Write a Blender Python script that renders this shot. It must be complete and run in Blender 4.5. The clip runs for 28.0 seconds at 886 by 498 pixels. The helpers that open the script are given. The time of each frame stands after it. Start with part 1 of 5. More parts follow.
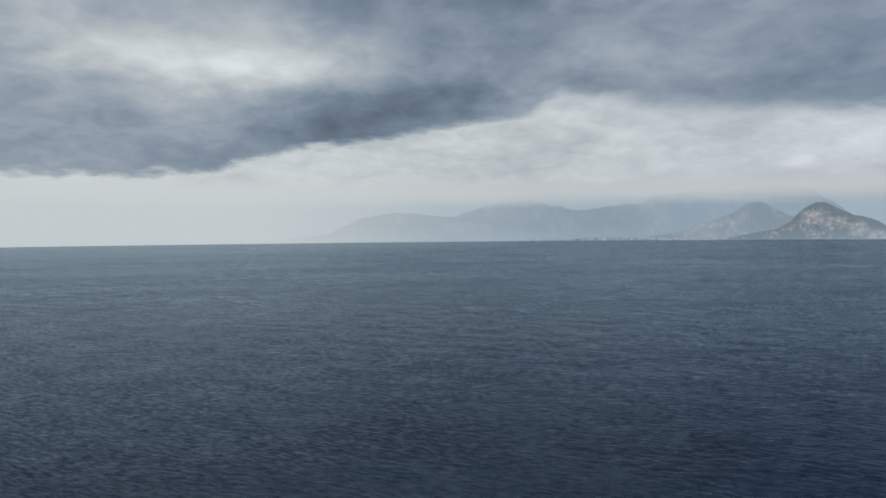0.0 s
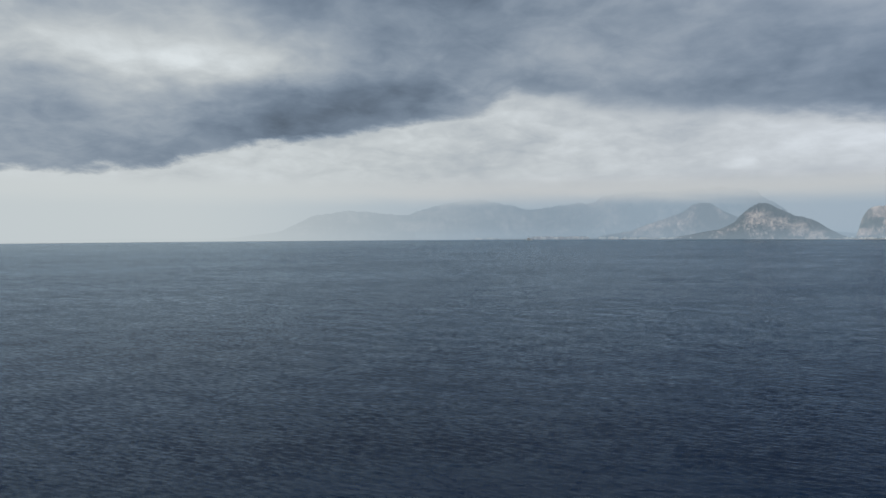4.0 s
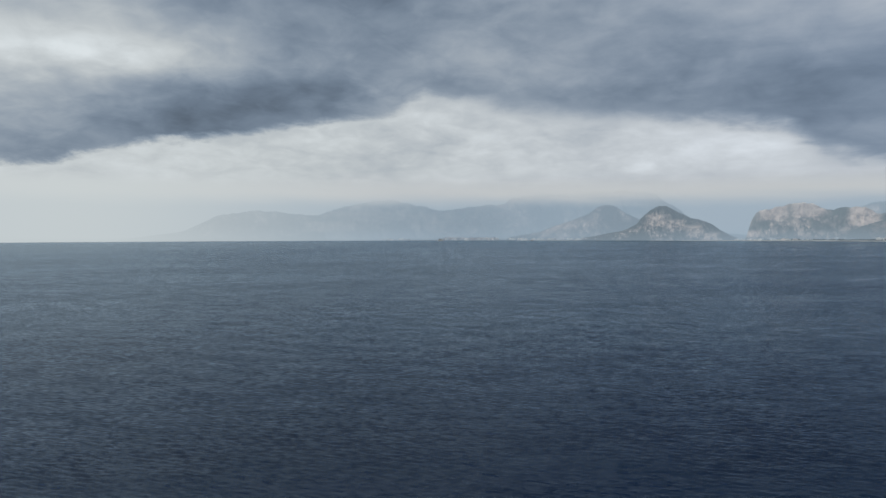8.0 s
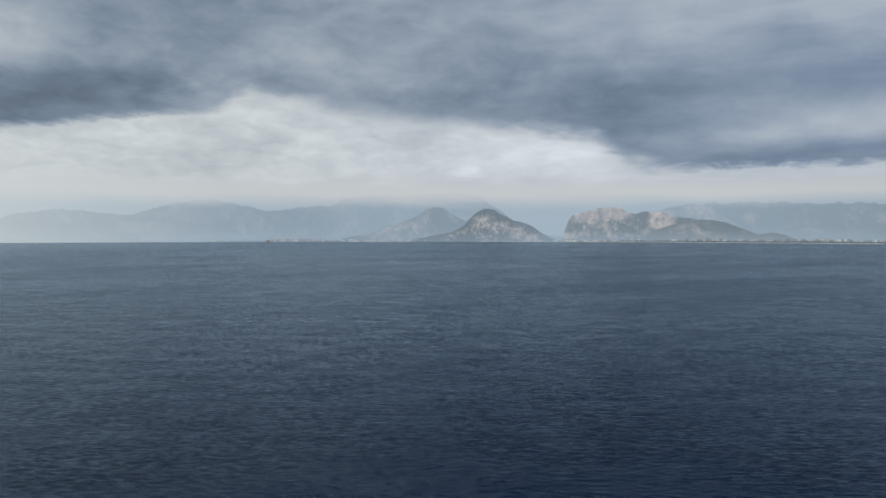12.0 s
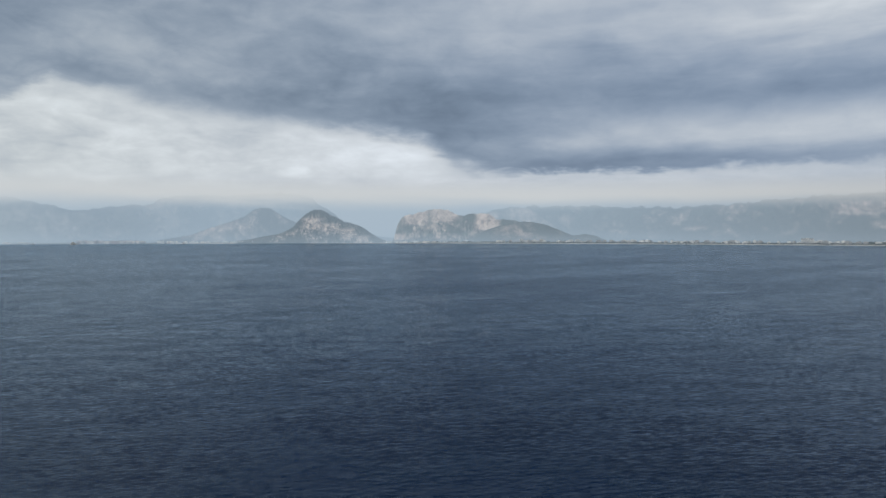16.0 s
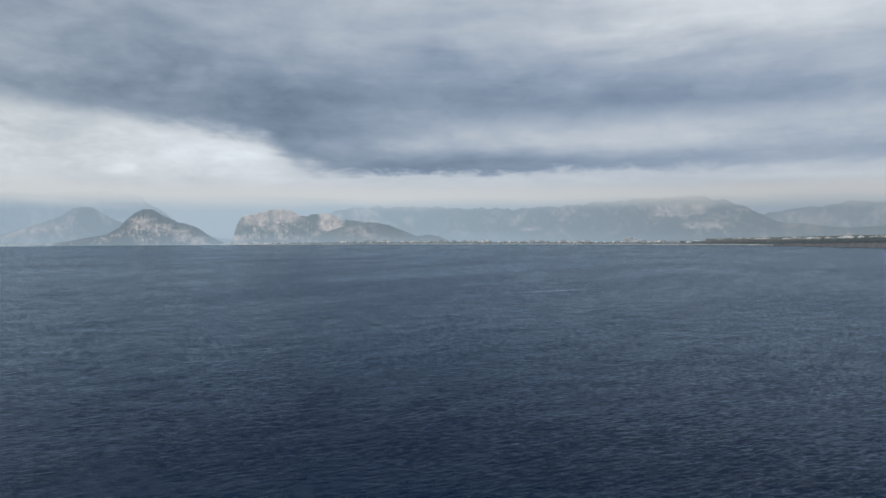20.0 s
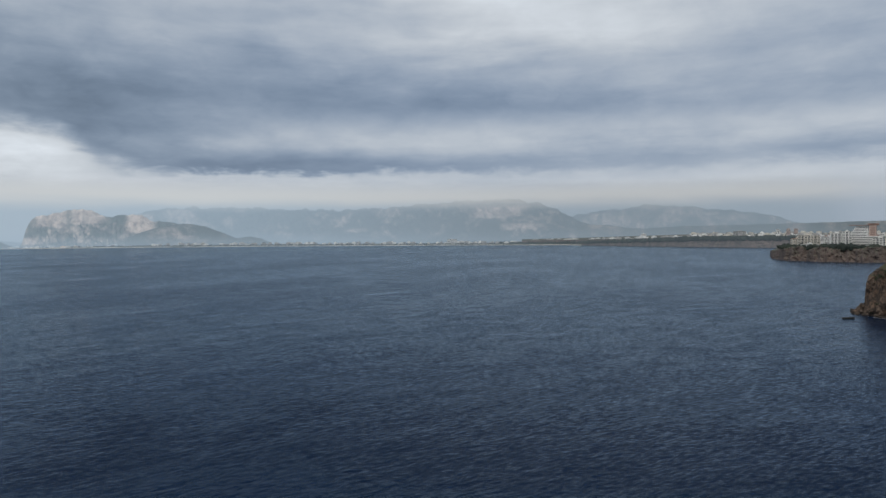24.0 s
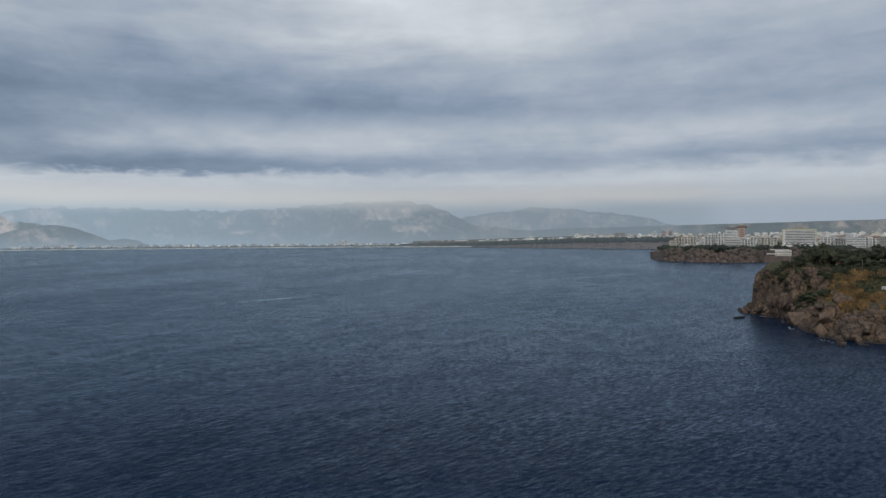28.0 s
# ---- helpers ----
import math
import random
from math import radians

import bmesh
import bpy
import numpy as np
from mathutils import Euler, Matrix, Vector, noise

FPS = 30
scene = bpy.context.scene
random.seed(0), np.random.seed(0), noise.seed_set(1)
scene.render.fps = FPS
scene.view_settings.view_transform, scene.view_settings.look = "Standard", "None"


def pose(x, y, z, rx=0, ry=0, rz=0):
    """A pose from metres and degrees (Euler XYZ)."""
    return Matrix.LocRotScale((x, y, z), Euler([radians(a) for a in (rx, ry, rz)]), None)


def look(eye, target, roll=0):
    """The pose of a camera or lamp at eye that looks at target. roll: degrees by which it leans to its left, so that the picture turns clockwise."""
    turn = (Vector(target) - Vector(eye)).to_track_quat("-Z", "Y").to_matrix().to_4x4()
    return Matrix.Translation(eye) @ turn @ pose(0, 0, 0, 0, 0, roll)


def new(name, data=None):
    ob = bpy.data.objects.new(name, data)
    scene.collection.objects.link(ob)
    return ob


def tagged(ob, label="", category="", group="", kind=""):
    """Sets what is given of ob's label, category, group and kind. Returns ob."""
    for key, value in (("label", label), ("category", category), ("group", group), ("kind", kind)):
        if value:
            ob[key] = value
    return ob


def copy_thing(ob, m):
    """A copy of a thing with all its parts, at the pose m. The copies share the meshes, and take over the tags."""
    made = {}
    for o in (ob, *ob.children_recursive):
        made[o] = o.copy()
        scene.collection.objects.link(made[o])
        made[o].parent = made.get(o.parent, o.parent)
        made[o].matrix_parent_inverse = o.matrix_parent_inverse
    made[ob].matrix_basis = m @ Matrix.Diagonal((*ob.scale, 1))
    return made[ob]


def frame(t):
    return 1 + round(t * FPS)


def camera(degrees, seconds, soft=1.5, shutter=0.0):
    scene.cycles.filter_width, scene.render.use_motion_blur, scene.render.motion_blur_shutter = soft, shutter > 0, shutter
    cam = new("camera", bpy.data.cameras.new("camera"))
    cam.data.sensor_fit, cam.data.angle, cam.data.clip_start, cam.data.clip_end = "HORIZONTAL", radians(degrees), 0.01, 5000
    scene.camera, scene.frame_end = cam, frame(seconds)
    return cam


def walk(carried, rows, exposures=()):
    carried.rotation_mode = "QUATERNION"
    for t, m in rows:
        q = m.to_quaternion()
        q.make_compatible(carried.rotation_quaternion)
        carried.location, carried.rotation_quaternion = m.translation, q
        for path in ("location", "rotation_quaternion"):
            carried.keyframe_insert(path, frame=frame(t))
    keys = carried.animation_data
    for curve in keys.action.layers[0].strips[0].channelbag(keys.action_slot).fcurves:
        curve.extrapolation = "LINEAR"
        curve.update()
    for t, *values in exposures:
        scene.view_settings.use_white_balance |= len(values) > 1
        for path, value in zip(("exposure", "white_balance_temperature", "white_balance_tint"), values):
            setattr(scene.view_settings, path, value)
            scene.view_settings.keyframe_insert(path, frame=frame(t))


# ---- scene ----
# Camera: a drone 50 m above the sea, flying slowly forward while it turns to the right.
# Bearings are in degrees clockwise from +y; each row is seconds, x, y, z, bearing, pitch, roll.
ROWS = [
    (0.0, -50.68, -98.34, 50.0, 6.87, -1.20, -0.54),
    (0.5, -50.94, -96.35, 50.0, 7.38, -1.25, -0.50),
    (1.0, -51.19, -94.37, 50.0, 7.96, -1.29, -0.46),
    (1.5, -51.42, -92.38, 50.0, 8.61, -1.29, -0.42),
    (2.0, -51.64, -90.39, 50.0, 9.14, -1.28, -0.40),
    (2.5, -51.84, -88.40, 50.0, 9.66, -1.29, -0.38),
    (3.0, -52.03, -86.41, 50.0, 9.91, -1.28, -0.36),
    (3.5, -52.19, -84.42, 50.0, 10.28, -1.32, -0.32),
    (5.5, -52.66, -76.44, 50.0, 12.77, -1.34, -0.27),
    (6.0, -52.72, -74.44, 50.0, 13.69, -1.33, -0.23),
    (6.5, -52.74, -72.44, 50.0, 14.66, -1.32, -0.19),
    (7.0, -52.73, -70.44, 50.0, 15.73, -1.32, -0.15),
    (7.5, -52.69, -68.44, 50.0, 16.95, -1.32, -0.13),
    (8.0, -52.60, -66.44, 50.0, 18.02, -1.31, -0.10),
    (8.5, -52.47, -64.45, 50.0, 19.06, -1.31, -0.06),
    (9.0, -52.30, -62.46, 50.0, 20.45, -1.31, -0.03),
    (9.5, -52.08, -60.47, 50.0, 21.57, -1.29, -0.00),
    (10.0, -51.81, -58.49, 50.0, 23.48, -1.27, 0.03),
    (10.5, -51.48, -56.52, 50.0, 25.36, -1.26, 0.04),
    (11.0, -51.09, -54.56, 50.0, 27.37, -1.24, 0.04),
    (11.5, -50.63, -52.62, 50.0, 29.66, -1.22, 0.04),
    (12.0, -50.10, -50.69, 50.0, 31.81, -1.21, 0.02),
    (12.5, -49.50, -48.79, 50.0, 33.89, -1.20, 0.01),
    (14.5, -46.52, -41.38, 50.0, 41.00, -1.14, 0.00),
    (15.0, -45.64, -39.58, 50.0, 42.69, -1.14, 0.00),
    (15.5, -44.71, -37.81, 50.0, 44.27, -1.13, 0.00),
    (16.0, -43.74, -36.07, 50.0, 45.57, -1.10, -0.01),
    (16.5, -42.72, -34.35, 50.0, 46.67, -1.07, -0.03),
    (17.0, -41.66, -32.65, 50.0, 48.20, -1.07, -0.06),
    (17.5, -40.56, -30.98, 50.0, 49.64, -1.06, -0.10),
    (18.0, -39.41, -29.35, 50.0, 51.24, -1.04, -0.14),
    (18.5, -38.21, -27.74, 50.0, 52.71, -1.03, -0.16),
    (19.0, -36.96, -26.15, 50.0, 54.40, -1.03, -0.17),
    (19.5, -35.63, -24.57, 50.0, 56.31, -1.04, -0.17),
    (20.0, -34.22, -23.00, 50.0, 58.27, -1.06, -0.19),
    (20.5, -32.70, -21.42, 50.0, 60.19, -1.01, -0.25),
    (21.0, -31.08, -19.85, 50.0, 62.29, -1.01, -0.32),
    (21.5, -29.36, -18.28, 50.0, 64.39, -1.01, -0.39),
    (23.5, -21.42, -12.11, 50.0, 71.19, -1.02, -0.43),
    (24.0, -19.20, -10.61, 50.0, 72.49, -1.01, -0.44),
    (24.5, -16.91, -9.14, 50.0, 73.73, -0.99, -0.44),
    (25.0, -14.58, -7.70, 50.0, 74.90, -1.01, -0.43),
    (25.5, -12.21, -6.31, 50.0, 76.42, -1.00, -0.44),
    (26.0, -9.81, -4.97, 50.0, 77.95, -0.99, -0.46),
    (26.5, -7.39, -3.67, 50.0, 78.96, -0.98, -0.46),
    (27.0, -4.94, -2.42, 50.0, 79.85, -0.97, -0.46),
    (27.5, -2.48, -1.20, 50.0, 80.78, -0.94, -0.47),
    (28.0, 0.00, 0.00, 50.0, 81.46, -0.93, -0.49),
]
cam = camera(64.48, 28.0, soft=1.5)
walk(cam, [(t, pose(x, y, z, 90 + pitch, 0, -bearing) @ pose(0, 0, 0, 0, 0, roll))
           for t, x, y, z, bearing, pitch, roll in ROWS],
     exposures=((0.0, -0.06), (9.0, -0.04), (12.0, 0.01), (15.0, 0.10), (20.0, 0.12), (24.0, 0.05), (28.0, 0.03)))

# ---- node helpers ----


class Tree:
    """Short forms for the nodes that are used again and again."""

    def __init__(self, tree):
        self.tree = tree
        tree.nodes.clear()

    def node(self, kind):
        return self.tree.nodes.new(kind)

    def put(self, socket, value):
        if isinstance(value, bpy.types.NodeSocket):
            self.tree.links.new(value, socket)
        elif value is not None:
            socket.default_value = value

    def math(self, op, a, b=None, c=None, clamp=False):
        n = self.node("ShaderNodeMath")
        n.operation, n.use_clamp = op, clamp
        for s, v in zip(n.inputs, (a, b, c)):
            self.put(s, v)
        return n.outputs[0]

    def ramp(self, value, a, b, lo=0.0, hi=1.0, smooth=True):
        n = self.node("ShaderNodeMapRange")
        n.interpolation_type, n.clamp = "SMOOTHSTEP" if smooth else "LINEAR", True
        for s, v in zip(n.inputs[:5], (value, a, b, lo, hi)):
            self.put(s, v)
        return n.outputs[0]

    def mix(self, fac, a, b, kind="MIX"):
        n = self.node("ShaderNodeMix")
        n.data_type, n.blend_type = "RGBA", kind
        self.put(n.inputs[0], fac)
        for s, v in ((n.inputs[6], a), (n.inputs[7], b)):
            self.put(s, (*v, 1) if isinstance(v, tuple) and len(v) == 3 else v)
        return n.outputs[2]

    def noise(self, vector, scale, detail=4.0, rough=0.55, warp=0.0, dims="3D"):
        n = self.node("ShaderNodeTexNoise")
        n.noise_dimensions = dims
        self.put(n.inputs["Vector"], vector)
        for key, v in (("Scale", scale), ("Detail", detail), ("Roughness", rough), ("Distortion", warp)):
            self.put(n.inputs[key], v)
        return n.outputs[0]

    def join(self, x, y, z):
        n = self.node("ShaderNodeCombineXYZ")
        for s, v in zip(n.inputs, (x, y, z)):
            self.put(s, v)
        return n.outputs[0]

    def split(self, v):
        n = self.node("ShaderNodeSeparateXYZ")
        self.put(n.inputs[0], v)
        return n.outputs

    def scaled(self, v, s):
        n = self.node("ShaderNodeVectorMath")
        n.operation = "MULTIPLY"
        self.put(n.inputs[0], v)
        n.inputs[1].default_value = s
        return n.outputs[0]

    def bump(self, height, strength, distance):
        n = self.node("ShaderNodeBump")
        for key, v in (("Strength", strength), ("Distance", distance), ("Height", height)):
            self.put(n.inputs[key], v)
        return n.outputs[0]

    def bearing(self, v):
        """Bearing in degrees and horizontal length of a vector."""
        x, y, z = self.split(v)
        return self.math("MULTIPLY", self.math("ARCTAN2", x, y), 180 / math.pi), z


# ---- world: overcast sky with dark cloud banks ----
SUN_BEARING, SUN_HEIGHT, GLOW_BEARING = -85.0, 44.0, -62.0
world = bpy.data.worlds.new("sky")
scene.world = world
world.use_nodes = True
w = Tree(world.node_tree)
direction = w.node("ShaderNodeTexCoord").outputs["Generated"]
az, dz = w.bearing(direction)
el = w.math("MULTIPLY", w.math("ARCSINE", dz), 180 / math.pi)
sky = w.node("ShaderNodeTexSky")
sky.sky_type, sky.sun_disc = "NISHITA", False
sky.sun_elevation, sky.sun_rotation, sky.dust_density = radians(SUN_HEIGHT), radians(SUN_BEARING), 2.5
clear = w.scaled(sky.outputs[0], (0.1, 0.1, 0.1))
# how far a direction leans to the bright side of the sky
sun_dot = w.node("ShaderNodeVectorMath")
sun_dot.operation = "DOT_PRODUCT"
w.put(sun_dot.inputs[0], direction)
sun_dot.inputs[1].default_value = (math.sin(radians(GLOW_BEARING)), math.cos(radians(GLOW_BEARING)), 0.0)
sunward = sun_dot.outputs["Value"]
# cloud texture laid out on a flat deck overhead, so that it draws together towards the horizon
dx_, dy_, _ = w.split(direction)
high = w.math("MAXIMUM", w.math("ADD", dz, 0.30), 0.1)
deck_plane = w.join(w.math("DIVIDE", dx_, high), w.math("DIVIDE", dy_, high), 0.0)
d_big = w.math("SUBTRACT", w.noise(deck_plane, 2.6, 5, 0.52, 0.4), 0.5)
d_fine = w.math("SUBTRACT", w.noise(deck_plane, 9.0, 6, 0.58, 0.5), 0.5)
# soft ragged warping of all cloud edges
def along(x, *pairs):
    """A value that runs straight from step to step: (x, value), (x, value) ..."""
    total = pairs[0][1]
    for (x0, v0), (x1, v1) in zip(pairs, pairs[1:]):
        total = w.math("ADD", total, w.ramp(x, x0, x1, 0.0, v1 - v0, smooth=False))
    return total


# cloud shapes are drawn out into long bands towards the city side
drawn = along(az, (-180, -7.0), (-30, -2.55), (40, 3.4), (120, 6.6), (180, 9.0))
flat = w.join(drawn, w.math("MULTIPLY", el, 0.22), 0.0)
n_big = w.math("SUBTRACT", w.noise(flat, 0.7, 3, 0.5), 0.5)
n_mid = w.math("SUBTRACT", w.noise(flat, 1.5, 5, 0.50, 0.3), 0.5)
n_fine = w.math("SUBTRACT", w.noise(w.join(drawn, w.math("MULTIPLY", el, 0.22), 3.0), 4.4, 6, 0.60, 0.35), 0.5)


def blend(f, a, b):
    n = w.node("ShaderNodeMix")
    for s_, v_ in zip((n.inputs[0], n.inputs[2], n.inputs[3]), (f, a, b)):
        w.put(s_, v_)
    return n.outputs[0]


def stack(height, *rows):
    """Tones of the sky at rising heights: (height, tone), blended upwards."""
    total = rows[0][1]
    for (h0, _), (h1, v1) in zip(rows, rows[1:]):
        total = blend(w.ramp(height, h0, h1), total, v1)
    return total


azs = w.math("ADD", az, w.math("MULTIPLY", n_mid, 9.0))
els = w.math("ADD", el, w.math("ADD", w.math("MULTIPLY", n_mid, 2.0), w.math("MULTIPLY", n_fine, 0.5)))
# the cloud deck: the height of its lower edge along the bearing, and its tones from that edge upwards
edge = along(az, (-30, 4.4), (-11, 5.0), (-8, 6.1), (-2, 7.2), (4, 7.8), (9, 8.9), (14, 9.7), (16.5, 10.8), (21, 10.0), (27, 9.5),
             (33, 8.9), (37.5, 8.4), (41, 8.0), (44, 7.4), (46.5, 5.7), (50, 5.0), (60, 4.9), (78, 4.9), (90, 5.0), (104, 5.4), (114, 5.4))
crisp = along(az, (-11, 0.55), (15, 0.7), (24, 1.3), (40, 1.1), (47, 1.3), (52, 0.5), (75, 0.7), (90, 1.2))
over = w.math("SUBTRACT", w.math("ADD", el, w.math("ADD", w.math("MULTIPLY", n_mid, 1.9), w.math("ADD", w.math("MULTIPLY", n_fine, 1.6), w.math("MULTIPLY", d_fine, 1.8)))), edge)
deck = w.ramp(w.math("DIVIDE", over, crisp), -0.6, 1.0)
deck_tone = stack(
    els,
    (5.8, along(azs, (-25, 0.60), (-14, 0.55), (-8, 0.55), (30, 0.60), (40, 0.60), (47, 0.55), (55, 0.52), (64, 0.53), (76, 0.60), (90, 0.62), (98, 0.60), (104, 0.57), (114, 0.58))),
    (8.0, along(azs, (-25, 0.62), (-14, 0.61), (-8, 0.53), (-2, 0.47), (5, 0.52), (30, 0.56), (36, 0.52), (46, 0.53), (53, 0.59), (60, 0.69), (84, 0.71), (104, 0.72), (114, 0.69))),
    (10.5, along(azs, (-25, 0.64), (-16, 0.71), (-8, 0.66), (-3, 0.52), (3, 0.47), (10, 0.49), (15, 0.62), (20, 0.60), (28, 0.54), (36, 0.49), (42, 0.50), (53, 0.59), (60, 0.56), (74, 0.56), (90, 0.60), (114, 0.60))),
    (13.2, along(azs, (-25, 0.67), (-18, 0.83), (-10, 0.89), (-4, 0.82), (3, 0.62), (10, 0.57), (22, 0.63), (29, 0.61), (36, 0.56), (46, 0.60), (58, 0.59), (70, 0.63), (86, 0.68), (114, 0.65))),
    (16.0, along(azs, (-25, 0.66), (-16, 0.72), (-8, 0.71), (0, 0.62), (9, 0.55), (20, 0.56), (30, 0.62), (42, 0.65), (54, 0.66), (66, 0.71), (78, 0.81), (88, 0.80), (98, 0.70), (114, 0.68))),
    (19.0, along(azs, (-25, 0.64), (-10, 0.57), (4, 0.52), (16, 0.53), (30, 0.62), (54, 0.68), (66, 0.74), (78, 0.82), (92, 0.75), (114, 0.67))),
    (27.0, w.ramp(sunward, -0.35, 0.38, 0.42, 0.88)), (46.0, w.ramp(sunward, -0.35, 0.38, 0.36, 0.85)))
open_tone = stack(
    els,
    (1.2, along(az, (-12, 0.815), (8, 0.765), (22, 0.735), (40, 0.735), (60, 0.70), (100, 0.68))),
    (3.4, along(az, (-12, 0.815), (8, 0.785), (22, 0.775), (40, 0.765), (60, 0.735), (80, 0.72), (100, 0.71))),
    (6.4, along(azs, (-8, 0.80), (8, 0.775), (22, 0.785), (31, 0.79), (36, 0.84), (43, 0.85), (48, 0.78))),
    (9.5, along(azs, (0, 0.75), (12, 0.78), (18, 0.80), (26, 0.74))))
open_tone = w.math("MULTIPLY_ADD", w.math("MULTIPLY", w.ramp(el, 1.0, 4.5), w.ramp(az, -6, 14)), w.math("ADD", w.math("MULTIPLY", n_mid, 0.11), w.math("MULTIPLY", n_fine, 0.10)), open_tone)
deck_tone = w.math("ADD", deck_tone, w.math("ADD", w.math("MULTIPLY", n_mid, 0.15), w.math("ADD", w.math("MULTIPLY", n_fine, 0.06), w.math("MULTIPLY", n_big, 0.08))))
tone = w.math("MULTIPLY", blend(deck, open_tone, deck_tone), w.ramp(el, 19, 38, 1.0, 0.98))
lump = w.math("SUBTRACT", w.noise(w.join(w.math("MULTIPLY", az, 0.13), w.math("MULTIPLY", el, 0.20), 7.0), 1.6, 3, 0.45, 0.4), 0.5)
tone = w.math("ADD", tone, w.math("MULTIPLY_ADD", w.math("MULTIPLY", lump, w.ramp(az, 70, 30, 0.07, 0.13)), w.ramp(el, 4.5, 7.5), 0.008))
shred = w.math("ADD", w.math("MULTIPLY", d_big, 0.22), w.math("MULTIPLY", d_fine, 0.17))
tone = w.math("MULTIPLY_ADD", shred, w.math("MULTIPLY", w.ramp(el, 1.5, 6.0), w.ramp(az, 65, 8, 0.45, 1.0)), tone)
tone = w.math("MINIMUM", w.math("MAXIMUM", tone, 0.2), 0.9)
lum = w.math("POWER", tone, 2.25)
# shaded cloud is slate blue, lit cloud nearly neutral
tint = w.mix(w.ramp(tone, 0.45, 0.82), w.mix(w.ramp(az, 20, 75), (0.76, 1.0, 1.33), (0.73, 1.0, 1.43)), w.mix(w.ramp(az, 0, 50), (0.94, 1.01, 1.04), (0.93, 1.0, 1.08)))
cloud = w.node("ShaderNodeVectorMath")
cloud.operation = "SCALE"
w.put(cloud.inputs[0], tint)
w.put(cloud.inputs["Scale"], lum)
total = w.mix(0.97, clear, cloud.outputs[0])
below = w.mix(w.ramp(dz, -0.012, -0.004), (0.05, 0.07, 0.09), total)
back = w.node("ShaderNodeBackground")
w.put(back.inputs[0], below)
back.inputs[1].default_value = 1.0
w.put(w.node("ShaderNodeOutputWorld").inputs[0], back.outputs[0])

sun_data = bpy.data.lights.new("sun", "SUN")
sun_data.energy, sun_data.angle, sun_data.color = 1.6, radians(14), (1.0, 0.95, 0.88)
sun = new("sun", sun_data)
sun.matrix_world = look((0, 0, 0), (-math.sin(radians(SUN_BEARING)) * math.cos(radians(SUN_HEIGHT)),
                                    -math.cos(radians(SUN_BEARING)) * math.cos(radians(SUN_HEIGHT)), -math.sin(radians(SUN_HEIGHT))))

# ---- materials ----


def material(name, rough=0.8, metal=0.0):
    m = bpy.data.materials.new(name)
    m.use_nodes = True
    t = Tree(m.node_tree)
    b = t.node("ShaderNodeBsdfPrincipled")
    b.inputs["Roughness"].default_value, b.inputs["Metallic"].default_value = rough, metal
    t.put(t.node("ShaderNodeOutputMaterial").inputs[0], b.outputs[0])
    return m, t, b


def place_of(t):
    return t.node("ShaderNodeNewGeometry").outputs["Position"]


def mottled(name, a, b, scale, rough=0.85, fine=None, spread=(0.35, 0.65), bump=0.0, distance=0.1, random_tint=0.0):
    """A plain surface of two colours that mix at one scale, with grain and bump at a finer one."""
    m, t, s = material(name, rough)
    where = place_of(t)
    col = t.mix(t.ramp(t.noise(where, scale, 5, 0.6), *spread), a, b)
    grain = t.noise(where, fine or scale * 9, 4, 0.6)
    col = t.mix(t.ramp(grain, 0.3, 0.7, 0.0, 0.35), col, tuple(v * 0.55 for v in a))
    if random_tint:
        info = t.node("ShaderNodeObjectInfo").outputs["Random"]
        col = t.mix(random_tint, col, t.mix(info, tuple(v * 0.55 for v in a), tuple(min(1, v * 1.35) for v in b)))
    t.put(s.inputs["Base Color"], col)
    if bump:
        t.put(s.inputs["Normal"], t.bump(grain, bump, distance))
    return m


